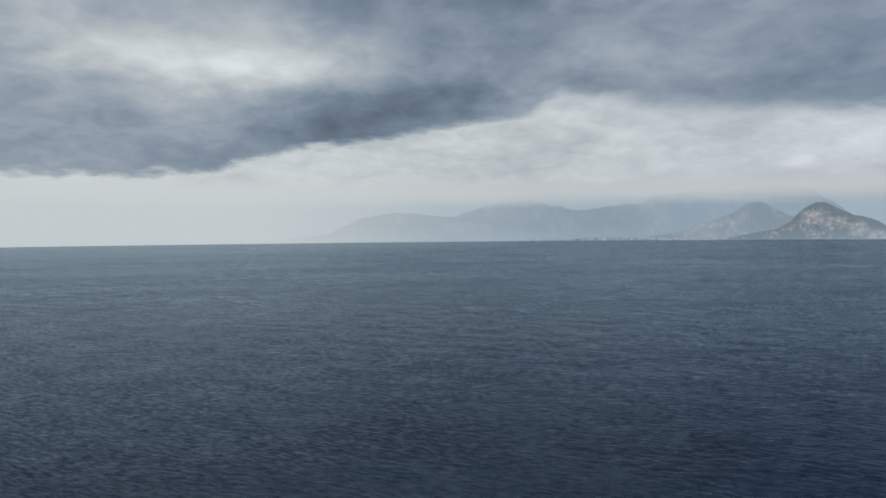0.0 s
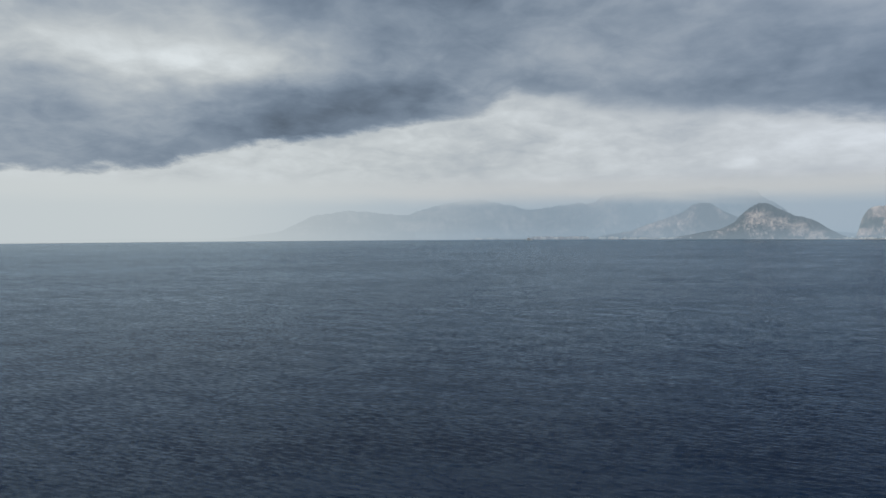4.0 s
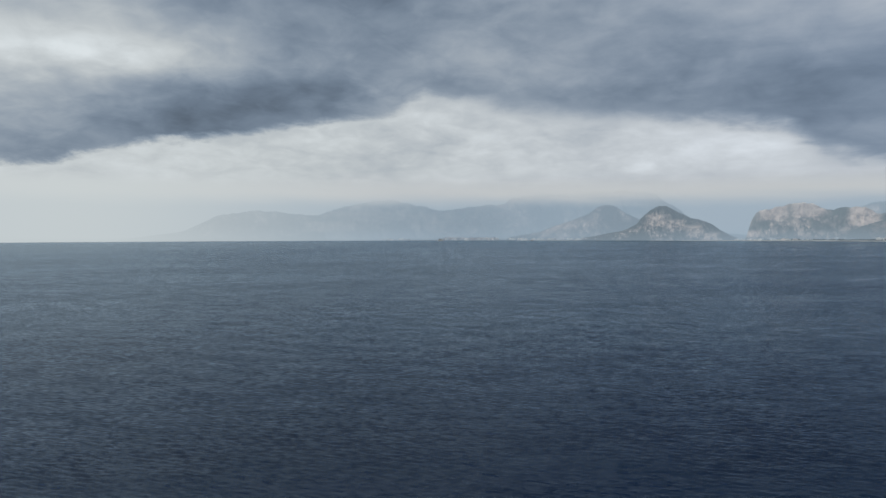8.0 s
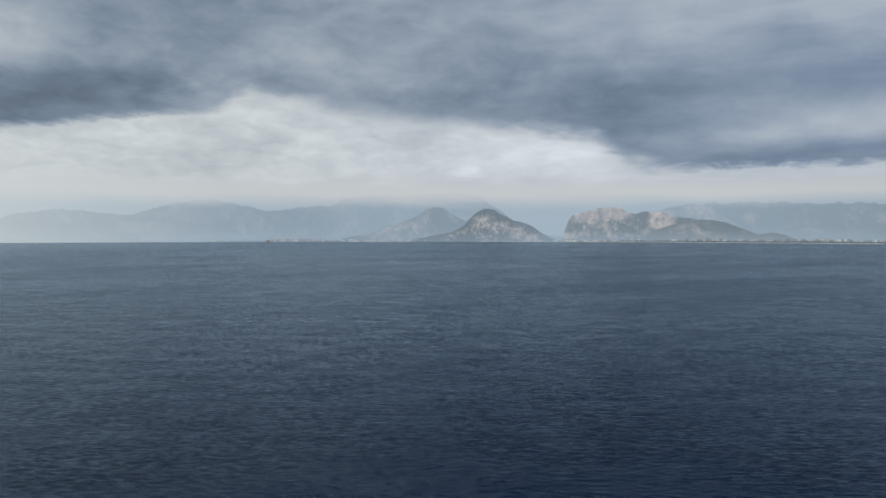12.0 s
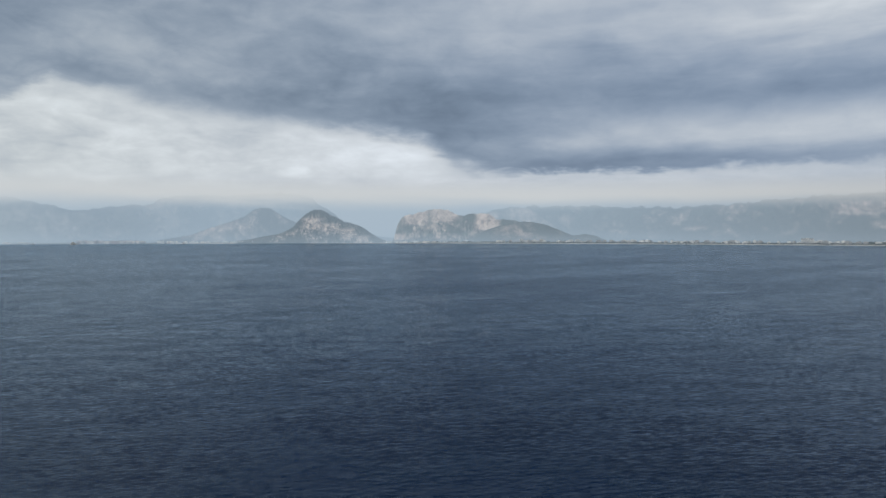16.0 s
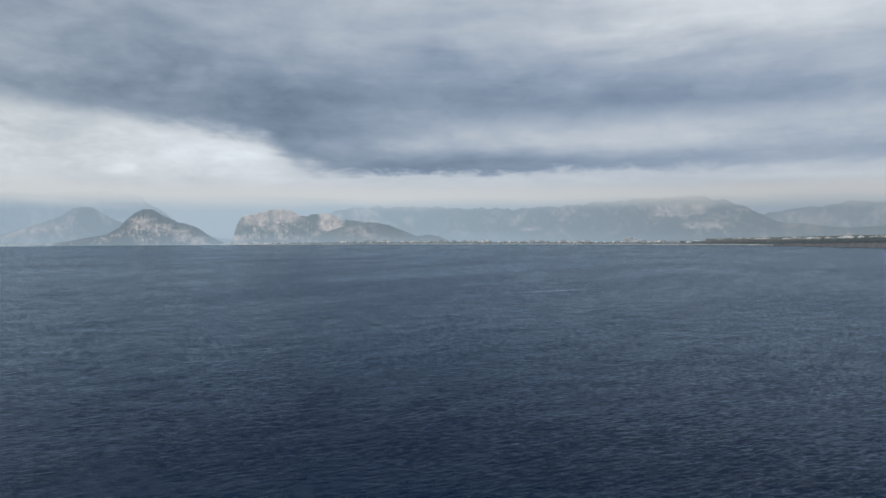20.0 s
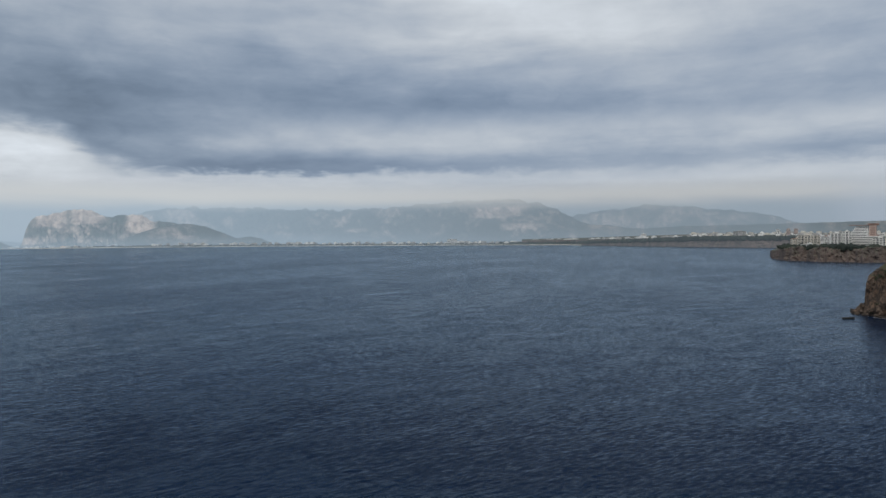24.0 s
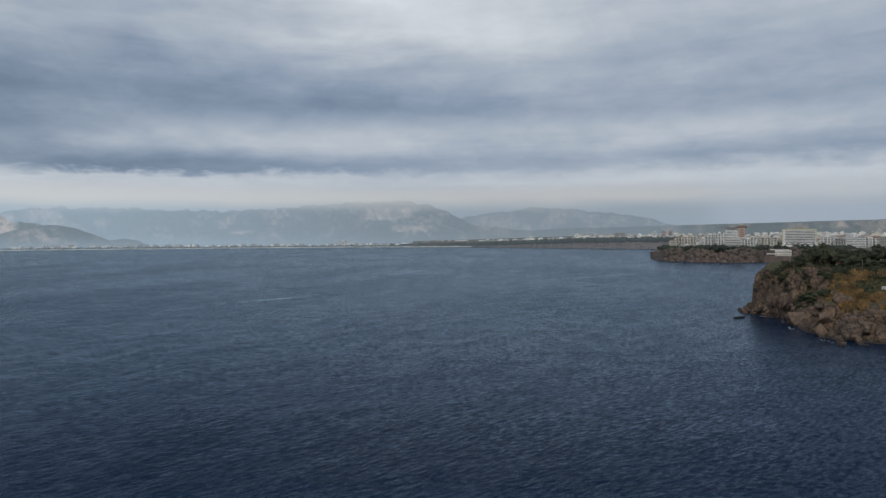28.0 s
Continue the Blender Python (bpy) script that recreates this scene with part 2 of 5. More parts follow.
def make_sea():
    """Wind-ruffled water: swell, chop and ripples as relief, a dark blue body under a gloss that grows towards grazing."""
    m, t, s = material("sea_water", 0.3)
    where = place_of(t)
    turned = t.node("ShaderNodeMapping")
    t.put(turned.inputs[0], where)
    turned.inputs["Rotation"].default_value = (0, 0, radians(WIND))
    v = t.scaled(turned.outputs[0], (0.48, 1.0, 1.0))
    gust = t.noise(t.scaled(where, (0.0030, 0.0075, 1.0)), 1.0, 4, 0.55, 0.7)
    lanes = t.noise(v, 0.012, 5, 0.60, 0.6)
    # long narrow slicks where the surface lies smoother
    drift = t.node("ShaderNodeMapping")
    t.put(drift.inputs[0], where)
    drift.inputs["Rotation"].default_value = (0, 0, radians(-28))
    drift.inputs["Scale"].default_value = (0.0018, 0.017, 1.0)
    slick = t.math("MULTIPLY", t.ramp(t.noise(drift.outputs[0], 1.0, 5, 0.6, 0.9), 0.58, 0.72), t.ramp(lanes, 0.40, 0.62))
    calm = t.math("MULTIPLY", t.ramp(gust, 0.3, 0.7, 0.82, 1.12), t.math("MULTIPLY_ADD", slick, -0.55, 1.0))
    # three long drift lines of foam and smooth water: unit normal, offset, and the stretch along the line
    px, py, _ = t.split(where)
    wander = t.math("MULTIPLY", t.math("SUBTRACT", t.noise(where, 0.02, 3, 0.5), 0.5), 26.0)
    streak = 0.0
    for nx, ny, off, start, stop, wide in ((0.468, 0.884, 338.6, -760, 40, 2.4), (0.444, 0.897, 450.9, 250, 480, 6.0), (0.665, 0.747, 546.3, 560, 860, 7.0)):
        across = t.math("ADD", t.math("ADD", t.math("MULTIPLY", px, nx), t.math("MULTIPLY_ADD", py, ny, -off)), wander)
        on = t.math("MULTIPLY_ADD", px, ny, t.math("MULTIPLY", py, -nx))
        band = t.math("MULTIPLY", t.ramp(t.math("ABSOLUTE", across), wide, wide * 0.2), t.math("MULTIPLY", t.ramp(on, start, start + 80), t.ramp(on, stop, stop - 80)))
        streak = t.math("ADD", streak, band)
    streak = t.math("MULTIPLY", streak, t.ramp(t.noise(where, 0.12, 3, 0.6), 0.40, 0.62))
    # relief in metres: swell, chop, ripples
    height = t.math("MULTIPLY", t.noise(v, 0.05, 2, 0.5, 0.3), 0.7)
    for scale, size, detail in ((0.15, 0.35, 2), (0.36, 0.42, 2), (0.8, 0.30, 2), (1.9, 0.12, 1)):
        height = t.math("MULTIPLY_ADD", t.noise(v, scale, detail, 0.55, 0.35), size, height)
    relief = t.bump(height, calm, 1.0)
    body, shine = t.node("ShaderNodeBsdfDiffuse"), t.node("ShaderNodeBsdfGlossy")
    t.put(body.inputs["Color"], t.mix(t.ramp(lanes, 0.3, 0.7), (0.0006, 0.0080, 0.029), (0.0012, 0.0102, 0.035)))
    shine.inputs["Color"].default_value = (0.82, 0.95, 1.05, 1)
    t.put(shine.inputs["Roughness"], t.math("MULTIPLY", calm, 0.22))
    t.put(shine.inputs["Normal"], relief)
    level, faced = t.node("ShaderNodeFresnel"), t.node("ShaderNodeFresnel")
    level.inputs["IOR"].default_value = faced.inputs["IOR"].default_value = 1.33
    t.put(faced.inputs["Normal"], relief)
    tilted = t.math("MINIMUM", faced.outputs[0], t.math("MULTIPLY", level.outputs[0], 1.7))
    f = t.math("ADD", t.math("MULTIPLY", level.outputs[0], 0.5), t.math("MULTIPLY", tilted, 0.5))
    # crests hide one another, so the gloss of rough water levels off towards the horizon
    gloss = t.math("MULTIPLY", t.math("DIVIDE", f, t.math("MULTIPLY_ADD", f, 0.10, 1.0)), SEA_GLOSS)
    gloss = t.math("MULTIPLY", gloss, t.math("MULTIPLY_ADD", t.math("MULTIPLY_ADD", streak, 4.0, slick), 0.12, t.ramp(gust, 0.3, 0.7, 1.08, 0.94)), clamp=True)
    # crests and troughs of every size turn more or less of their gloss to the eye
    near_ruffle = t.ramp(t.noise(t.scaled(turned.outputs[0], (0.36, 1.0, 1.0)), 0.85, 3, 0.60, 0.5), 0.36, 0.64, -0.38, 0.38, smooth=False)
    wide_ruffle = t.ramp(t.noise(v, 0.085, 4, 0.68, 0.4), 0.34, 0.66, -0.17, 0.17, smooth=False)
    ruffle = t.math("ADD", t.math("ADD", near_ruffle, wide_ruffle), 1.0)
    gloss = t.math("MULTIPLY", gloss, ruffle, clamp=True)
    both = t.node("ShaderNodeMixShader")
    for s_, v_ in zip(both.inputs, (gloss, body.outputs[0], shine.outputs[0])):
        t.put(s_, v_)
    t.put([n for n in t.tree.nodes if n.type == "OUTPUT_MATERIAL"][0].inputs[0], both.outputs[0])
    t.tree.nodes.remove(s)
    return m


SEA_GLOSS = 0.61
WIND = 35.0  # bearing along which the waves run
SEA = make_sea()


def make_mountain(name, rock, bush, pale, share, scale=0.006, sun_and_scars=(), crown=None, wooded=None):
    """Scrub on gentle ground, pale broken rock on steep ground. sun_and_scars: bearing, half width, lower and upper
    edge of bare pale rock, some of it lightened as if sunlit;
    crown: the height above which scrub covers the summit; wooded: the bearing of the flank whose shade is painted in as
    dark scrub."""
    m, t, s = material(name, 0.95)
    geo = t.node("ShaderNodeNewGeometry")
    where = geo.outputs["Position"]
    up = t.split(geo.outputs["Normal"])[2]
    n = t.noise(where, scale, 5, 0.6, 0.5)
    fine = t.noise(where, scale * 4.0, 6, 0.62, 0.5)
    a, z = t.bearing(where)
    bare = t.ramp(t.math("ADD", t.math("SUBTRACT", n, t.math("MULTIPLY", up, 0.30)), t.math("MULTIPLY", fine, 0.26)), share - 0.17, share + 0.15)
    ragged = t.math("ADD", z, t.math("MULTIPLY", t.math("SUBTRACT", fine, 0.5), 55.0))
    if crown:
        bare = t.math("MULTIPLY", bare, t.ramp(ragged, crown + 18, crown - 14, 0.12, 1.0))
    # the flank away from the sun gets dark scrub colour, painting in its shade
    if wooded is not None:
        shade_flank = t.node("ShaderNodeVectorMath")
        shade_flank.operation = "DOT_PRODUCT"
        t.put(shade_flank.inputs[0], geo.outputs["Normal"])
        shade_flank.inputs[1].default_value = (math.sin(radians(wooded)), math.cos(radians(wooded)), 0.0)
        bare = t.math("MULTIPLY", bare, t.ramp(shade_flank.outputs["Value"], 0.05, 0.45, 1.0, 0.08))
    for az0, half, low, top in sun_and_scars:
        off = t.math("ABSOLUTE", t.math("ADD", t.math("SUBTRACT", a, az0), t.math("MULTIPLY", t.math("SUBTRACT", n, 0.5), half * 1.3)))
        sunlit_rock = t.math("MULTIPLY", t.ramp(off, half, half * 0.45), t.math("MULTIPLY", t.ramp(ragged, top + 12, top - 12), t.ramp(ragged, low - 12, low + 10)))
        bare = t.math("MAXIMUM", bare, sunlit_rock)
    col = t.mix(bare, t.mix(fine, bush, tuple(v * 1.9 for v in bush)), t.mix(t.ramp(fine, 0.30, 0.66), rock, pale))
    t.put(s.inputs["Base Color"], col)
    t.put(s.inputs["Normal"], t.bump(fine, 0.6, 14.0))
    return m


MOUNTAIN_FAR = make_mountain("mountain_far", (0.15, 0.145, 0.145), (0.040, 0.052, 0.060), (0.42, 0.36, 0.33), 0.54, sun_and_scars=((8.5, 3.0, 60, 130), (23.4, 1.6, 170, 260)))
# the patch near bearing 77 is sunlight painted in as pale rock
MOUNTAIN_MASSIF = make_mountain("mountain_massif", (0.17, 0.155, 0.15), (0.045, 0.056, 0.058), (0.66, 0.53, 0.47), 0.66, sun_and_scars=((77.0, 2.6, 175, 262), (65.4, 1.2, 88, 106), (79.0, 2.2, 95, 135)))
# limestone lightened to paint in sun that falls through cloud gaps
MOUNTAIN_PALE = make_mountain("mountain_pale", (0.30, 0.24, 0.21), (0.050, 0.062, 0.055), (0.78, 0.63, 0.55), 0.60,
                              sun_and_scars=((43.2, 1.5, 120, 230), (45.6, 1.5, 140, 240), (49.0, 1.3, 85, 205), (41.9, 0.7, 20, 60)))
MOUNTAIN_NEAR = make_mountain("mountain_near", (0.16, 0.135, 0.12), (0.034, 0.043, 0.038), (0.36, 0.29, 0.25), 0.56)
# bare rock of both hills is lightened too, as painted sunlight
MOUNTAIN_HILL = make_mountain("coastal_hill", (0.20, 0.17, 0.155), (0.026, 0.036, 0.036), (0.74, 0.60, 0.52), 0.61, 0.010,
                              sun_and_scars=((34.9, 1.1, 90, 165), (36.3, 0.9, 70, 130), (37.7, 0.8, 22, 95), (38.9, 0.8, 6, 48)), crown=180, wooded=126)
MOUNTAIN_QUARRY = make_mountain("foothill", (0.20, 0.16, 0.14), (0.032, 0.042, 0.046), (0.74, 0.58, 0.50), 0.62, sun_and_scars=((28.1, 0.9, 82, 112), (29.6, 0.7, 90, 128), (31.6, 0.9, 8, 26)))
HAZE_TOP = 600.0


def make_haze_glow(name, thick, top, floor, cap=1.15):
    """Painted haze for the air between the ranges: a glowing veil whose density follows the bearing and thins with
    height. thick: (bearing, density) steps.
    """
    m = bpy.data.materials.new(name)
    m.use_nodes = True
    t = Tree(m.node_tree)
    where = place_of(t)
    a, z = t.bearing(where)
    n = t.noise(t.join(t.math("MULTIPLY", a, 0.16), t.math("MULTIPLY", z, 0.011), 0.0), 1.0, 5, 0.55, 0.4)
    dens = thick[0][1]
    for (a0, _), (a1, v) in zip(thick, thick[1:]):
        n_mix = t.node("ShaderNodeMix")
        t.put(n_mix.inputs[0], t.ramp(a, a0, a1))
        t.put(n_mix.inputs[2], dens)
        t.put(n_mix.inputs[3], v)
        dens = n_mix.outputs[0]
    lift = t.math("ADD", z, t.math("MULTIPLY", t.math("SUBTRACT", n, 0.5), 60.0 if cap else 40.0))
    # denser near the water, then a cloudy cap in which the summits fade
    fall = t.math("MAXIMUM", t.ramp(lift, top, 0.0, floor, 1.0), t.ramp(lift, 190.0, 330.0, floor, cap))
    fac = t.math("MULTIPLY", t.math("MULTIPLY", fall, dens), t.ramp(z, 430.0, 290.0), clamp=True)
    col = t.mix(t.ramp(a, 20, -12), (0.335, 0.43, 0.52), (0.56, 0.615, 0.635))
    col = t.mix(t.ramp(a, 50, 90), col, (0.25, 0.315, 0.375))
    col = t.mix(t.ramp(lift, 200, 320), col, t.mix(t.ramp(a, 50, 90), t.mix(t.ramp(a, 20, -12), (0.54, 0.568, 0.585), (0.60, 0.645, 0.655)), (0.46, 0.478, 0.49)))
    # the haze colour is given off as emission, mixed with plain transparency
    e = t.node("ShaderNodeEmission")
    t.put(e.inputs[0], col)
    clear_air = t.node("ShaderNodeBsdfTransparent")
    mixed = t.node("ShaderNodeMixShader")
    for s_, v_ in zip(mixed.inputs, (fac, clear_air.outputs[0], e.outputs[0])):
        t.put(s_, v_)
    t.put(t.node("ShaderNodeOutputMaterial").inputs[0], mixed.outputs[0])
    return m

# ---- building helpers ----


def at(az_deg, r, z=0.0):
    """A place by its bearing and distance from the end of the flight."""
    a = radians(az_deg)
    return Vector((r * math.sin(a), r * math.cos(a), z))


def smooth(x, a, b):
    t = np.clip((np.asarray(x, float) - a) / (b - a), 0, 1)
    return t * t * (3 - 2 * t)


_table = np.random.RandomState(7).rand(256, 256)


def value_noise(x, y):
    xi, yi = np.floor(x).astype(int), np.floor(y).astype(int)
    fx, fy = x - xi, y - yi
    fx, fy = fx * fx * (3 - 2 * fx), fy * fy * (3 - 2 * fy)
    g = lambda i, j: _table[(xi + i) % 256, (yi + j) % 256]
    return (g(0, 0) * (1 - fx) + g(1, 0) * fx) * (1 - fy) + (g(0, 1) * (1 - fx) + g(1, 1) * fx) * fy


def fbm(x, y, octaves=5, gain=0.5):
    total, amp, norm = 0.0, 1.0, 0.0
    for k in range(octaves):
        total = total + amp * value_noise(x * 2 ** k + 17.3 * k, y * 2 ** k + 5.1 * k)
        norm, amp = norm + amp, amp * gain
    return total / norm


def ridged(x, y, octaves=5, gain=0.5):
    total, amp, norm = 0.0, 1.0, 0.0
    for k in range(octaves):
        total = total + amp * (1 - np.abs(2 * value_noise(x * 2 ** k + 31.7 * k, y * 2 ** k + 3.9 * k) - 1))
        norm, amp = norm + amp, amp * gain
    return total / norm


def sheet(name, pts, mat, shade_smooth=False):
    """A mesh object out of a grid of points, shape (n, m, 3)."""
    n, m = pts.shape[:2]
    i = np.arange(n * m).reshape(n, m)
    quads = np.stack([i[:-1, :-1], i[1:, :-1], i[1:, 1:], i[:-1, 1:]], -1).reshape(-1, 4)
    me = bpy.data.meshes.new(name)
    me.from_pydata(pts.reshape(-1, 3).tolist(), [], quads.tolist())
    me.materials.append(mat)
    if shade_smooth:
        me.polygons.foreach_set("use_smooth", [True] * len(me.polygons))
    return new(name, me)


def polar(a, r, z):
    a = np.radians(a)
    return np.stack([r * np.sin(a), r * np.cos(a), z], -1)


def link_mesh(name, bm, mat, parent=None, label=""):
    me = bpy.data.meshes.new(name)
    bm.to_mesh(me)
    bm.free()
    me.materials.append(mat)
    ob = new(name, me)
    if parent is not None:
        ob.parent = parent
    if label:
        ob["label"] = label
    return ob


def part(name, bm, mat, parent, label=""):
    return link_mesh(name, bm, mat, parent, label)


def box(bm, x0, x1, y0, y1, z0, z1):
    v = [bm.verts.new((x, y, z)) for z in (z0, z1) for x, y in ((x0, y0), (x1, y0), (x1, y1), (x0, y1))]
    for f in ((3, 2, 1, 0), (4, 5, 6, 7), (0, 1, 5, 4), (1, 2, 6, 5), (2, 3, 7, 6), (3, 0, 4, 7)):
        bm.faces.new([v[k] for k in f])
    return bm


# ---- sea ----
ang = np.radians(np.linspace(0, 360, 181))
rad = np.concatenate([np.linspace(0, 900, 10), np.linspace(1100, 4925, 12)])
A, R = np.meshgrid(ang, rad, indexing="ij")
sea = sheet("water", np.stack([-20 + R * np.sin(A), -45 + R * np.cos(A), 0 * R], -1), SEA)
tagged(sea, "dark blue-grey rippled open sea under cloud", "sea", kind="structure")

# ---- far mountains ----


def lerp(*pairs):
    xs, ys = zip(*pairs)
    return lambda a: np.interp(a, xs, ys)


def mountain(label, a0, a1, front, crest_r, back, crest, mat, rough=0.22, step=0.08, rows=46, grain=150.0, foot=1.5, seed=0.0, jag=0.07):
    """A range between two bearings, from its foot over the crest line to the back. crest gives the height along the bearing."""
    a = np.arange(a0, a1 + step, step)
    k = np.hanning(9)
    line = np.convolve(np.pad(crest(a), 4, "edge"), k / k.sum(), "valid")
    x1 = np.radians(a) * crest_r
    line = line * (1 + jag * (fbm(x1 / 60 + seed, x1 * 0 + seed, 5, 0.6) - 0.5) * 2)
    q = np.linspace(0, 1, rows) ** 0.9
    A, Q = np.meshgrid(a, q, indexing="ij")
    up = (crest_r - front) / (back - front)
    R = front + Q * (back - front)
    x = np.radians(A) * crest_r
    warp = (fbm(x / 210 + seed, R / 210, 3) - 0.5) * 0.25
    u = np.clip((Q + warp * (1 - np.abs(Q - up))) / up, 0, 1)
    g = np.where(Q <= up, u ** foot, 1 - ((Q - up) / (1 - up)) ** 2 * 0.8)
    H = line[:, None]
    xw = x + (fbm(x / 70 + seed, R / 22, 4) - 0.5) * grain * 1.1
    spur = ridged(xw / grain + seed, R / (grain * 0.45), 6, 0.58) - 0.6
    slope = np.clip(1 - np.abs(2 * u - 1) ** 3, 0.12, 1)
    z = H * g + H * rough * 2.4 * spur * slope * np.where(Q <= up, 1, 0.3) * g ** 0.3
    z = z + (fbm(x / 26, R / 24, 4) - 0.5) * 0.10 * H * slope
    edge = smooth(A, a0, a0 + 0.8) * smooth(A, a1, a1 - 0.8)
    z = np.maximum(z, 0.6) * edge - 3.0 * (1 - edge)
    z[:, 0] = -3.0
    return tagged(sheet("mountain", polar(A, R, z), mat, True), label, "mountain")


mountain("faint hazy blue mountain range behind the sea", -8, 26, 4700, 4850, 4935,
         lerp((-8, 5), (-3, 60), (-0.3, 168), (2.5, 207), (5.8, 182), (7.2, 172), (9.5, 230), (12, 272), (13.5, 280), (15.9, 235), (17, 205), (19, 215), (22, 235), (26, 240)),
         MOUNTAIN_FAR, 0.16, seed=3.3, grain=110.0)
mountain("high hazy rocky mountain range with gullies", 15, 44, 4690, 4850, 4940,
         lerp((15, 60), (17, 170), (19.8, 231), (22.7, 258), (23.6, 304), (25.8, 312), (28, 310), (30.1, 330), (32.1, 330), (33.7, 321), (34.9, 293), (36.2, 230), (37.5, 140), (39.5, 50), (44, 10)),
         MOUNTAIN_FAR, 0.28, seed=9.1, grain=90.0)
mountain("dark scrubby foothill with a pink quarry scar", 22.5, 36.4, 4612, 4650, 4678,
         lerp((22.5, 12), (25.6, 54), (26.9, 98), (28, 126), (28.8, 148), (29.7, 184), (30.7, 231), (31.3, 239), (32.1, 200), (33.3, 145), (34.4, 98), (36.4, 20)),
         MOUNTAIN_QUARRY, 0.20, step=0.05, grain=60.0, seed=5.0, jag=0.04)
mountain("steep scrub-covered coastal hill with bare pink cliffs", 28.4, 41.6, 4490, 4590, 4680,
         lerp((28.4, 6), (30.1, 28), (30.9, 42), (32.1, 58), (32.6, 72), (33.3, 104), (33.8, 148), (34.4, 192), (35.0, 212), (35.5, 218), (36.0, 203), (36.5, 178), (37.4, 140), (38.4, 124), (39.0, 100), (39.6, 66), (40.4, 28), (41.0, 12), (41.6, 3)),
         MOUNTAIN_HILL, 0.26, step=0.035, rows=72, grain=38.0, seed=1.7, foot=1.0, jag=0.05)
mountain("rugged pale limestone mountain above the shore", 41.0, 56, 4560, 4660, 4760,
         lerp((41.0, 10), (41.4, 38), (41.6, 84), (41.8, 126), (42.1, 172), (43.0, 192), (43.8, 210), (45.1, 232), (45.7, 220), (46.5, 196), (47.2, 184), (48.0, 194), (48.6, 200), (49.4, 190), (49.9, 156), (51.6, 142), (53, 130), (56, 30)),
         MOUNTAIN_PALE, 0.30, step=0.04, rows=72, grain=46.0, seed=12.4, jag=0.08)
mountain("pale rocky peak capped by thin cloud", 46, 56, 4690, 4760, 4830,
         lerp((46, 100), (48.5, 180), (49.4, 212), (51.2, 248), (52.7, 230), (53.4, 184), (56, 60)), MOUNTAIN_PALE, 0.22, grain=60.0, seed=2.2)
mountain("dark wooded hill sloping down to the plain", 47.5, 59.4, 4490, 4570, 4650,
         lerp((47.5, 30), (49.4, 96), (50.7, 126), (51.8, 138), (52.7, 140), (53.9, 122), (55.0, 86), (56.1, 50), (57.1, 60), (58.0, 47), (58.7, 20), (59.4, 4)),
         MOUNTAIN_NEAR, 0.12, step=0.05, grain=50.0, seed=6.6, foot=1.0, jag=0.04)
mountain("broad hazy mountain massif behind the coastal plain", 50, 89, 4720, 4880, 4940,
         lerp((50, 150), (52.7, 255), (56.3, 250), (60.2, 243), (64.3, 234), (67.8, 252), (70, 264), (71.5, 280), (74.8, 300), (77.6, 309), (79.9, 286), (81.1, 254), (82.3, 210), (83.4, 158), (84.5, 122), (86, 80), (89, 20)),
         MOUNTAIN_MASSIF, 0.24, grain=100.0, seed=8.0, jag=0.08)
mountain("hazy blue spur below the massif", 60, 84, 4700, 4780, 4860,
         lerp((60, 40), (64, 112), (66, 125), (70, 130), (73, 170), (76, 205), (78, 200), (80, 160), (82, 110), (84, 40)), MOUNTAIN_MASSIF, 0.2, grain=90.0, seed=21.0)
mountain("far pale mountain ridge behind the massif", 80, 103, 4888, 4915, 4945,
         lerp((80, 100), (83.1, 190), (84.2, 208), (86.8, 233), (88.3, 250), (90.4, 244), (92.8, 228), (93.6, 208), (94.3, 216), (95.7, 195), (97.9, 172), (99, 130), (103, 40)),
         MOUNTAIN_MASSIF, 0.22, grain=70.0, seed=17.0, jag=0.09)
mountain("long flat grey-blue plateau ridge behind the city", 82, 152, 4740, 4860, 4880,
         lerp((82, 50), (83.6, 120), (84.5, 126), (85.9, 119), (87, 101), (88.6, 92), (91.3, 105), (95.7, 111), (100, 117), (104, 123), (107.8, 128), (113.7, 136), (124, 130), (140, 130), (152, 120)), MOUNTAIN_NEAR, 0.05, seed=14.0, jag=0.02)


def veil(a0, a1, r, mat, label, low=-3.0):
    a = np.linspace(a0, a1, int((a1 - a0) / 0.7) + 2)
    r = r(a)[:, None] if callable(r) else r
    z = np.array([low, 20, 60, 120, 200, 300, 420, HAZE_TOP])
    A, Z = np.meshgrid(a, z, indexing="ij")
    # an upright see-through sheet that glows as painted haze
    ob = sheet("glowing_haze_sheet", polar(A, r + 0 * A, Z), mat)
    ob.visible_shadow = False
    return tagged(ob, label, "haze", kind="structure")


veil(78, 104, 4884, make_haze_glow("haze_glow_ridge", ((78, 0.0), (81, 0.42), (101, 0.45), (104, 0.0)), 120, 0.95, cap=1.2), "pale glowing sheet of painted haze before the farthest ridge")
veil(-30, 150, 4682, make_haze_glow("haze_glow_far", ((-10, 0.96), (2, 0.80), (12, 0.70), (24, 0.60), (34, 0.62), (44, 0.68), (60, 0.64), (85, 0.56), (97, 0.52), (105, 0.24)), 120, 0.9, cap=1.5), "pale glowing sheet of painted haze in front of the far mountains")
veil(17, 37, 4606, make_haze_glow("haze_glow_foothill", ((17, 0.0), (28.5, 0.52), (33, 0.52), (37, 0.0)), 120, 0.9, cap=1.0), "blue glowing sheet of painted haze before the foothill")
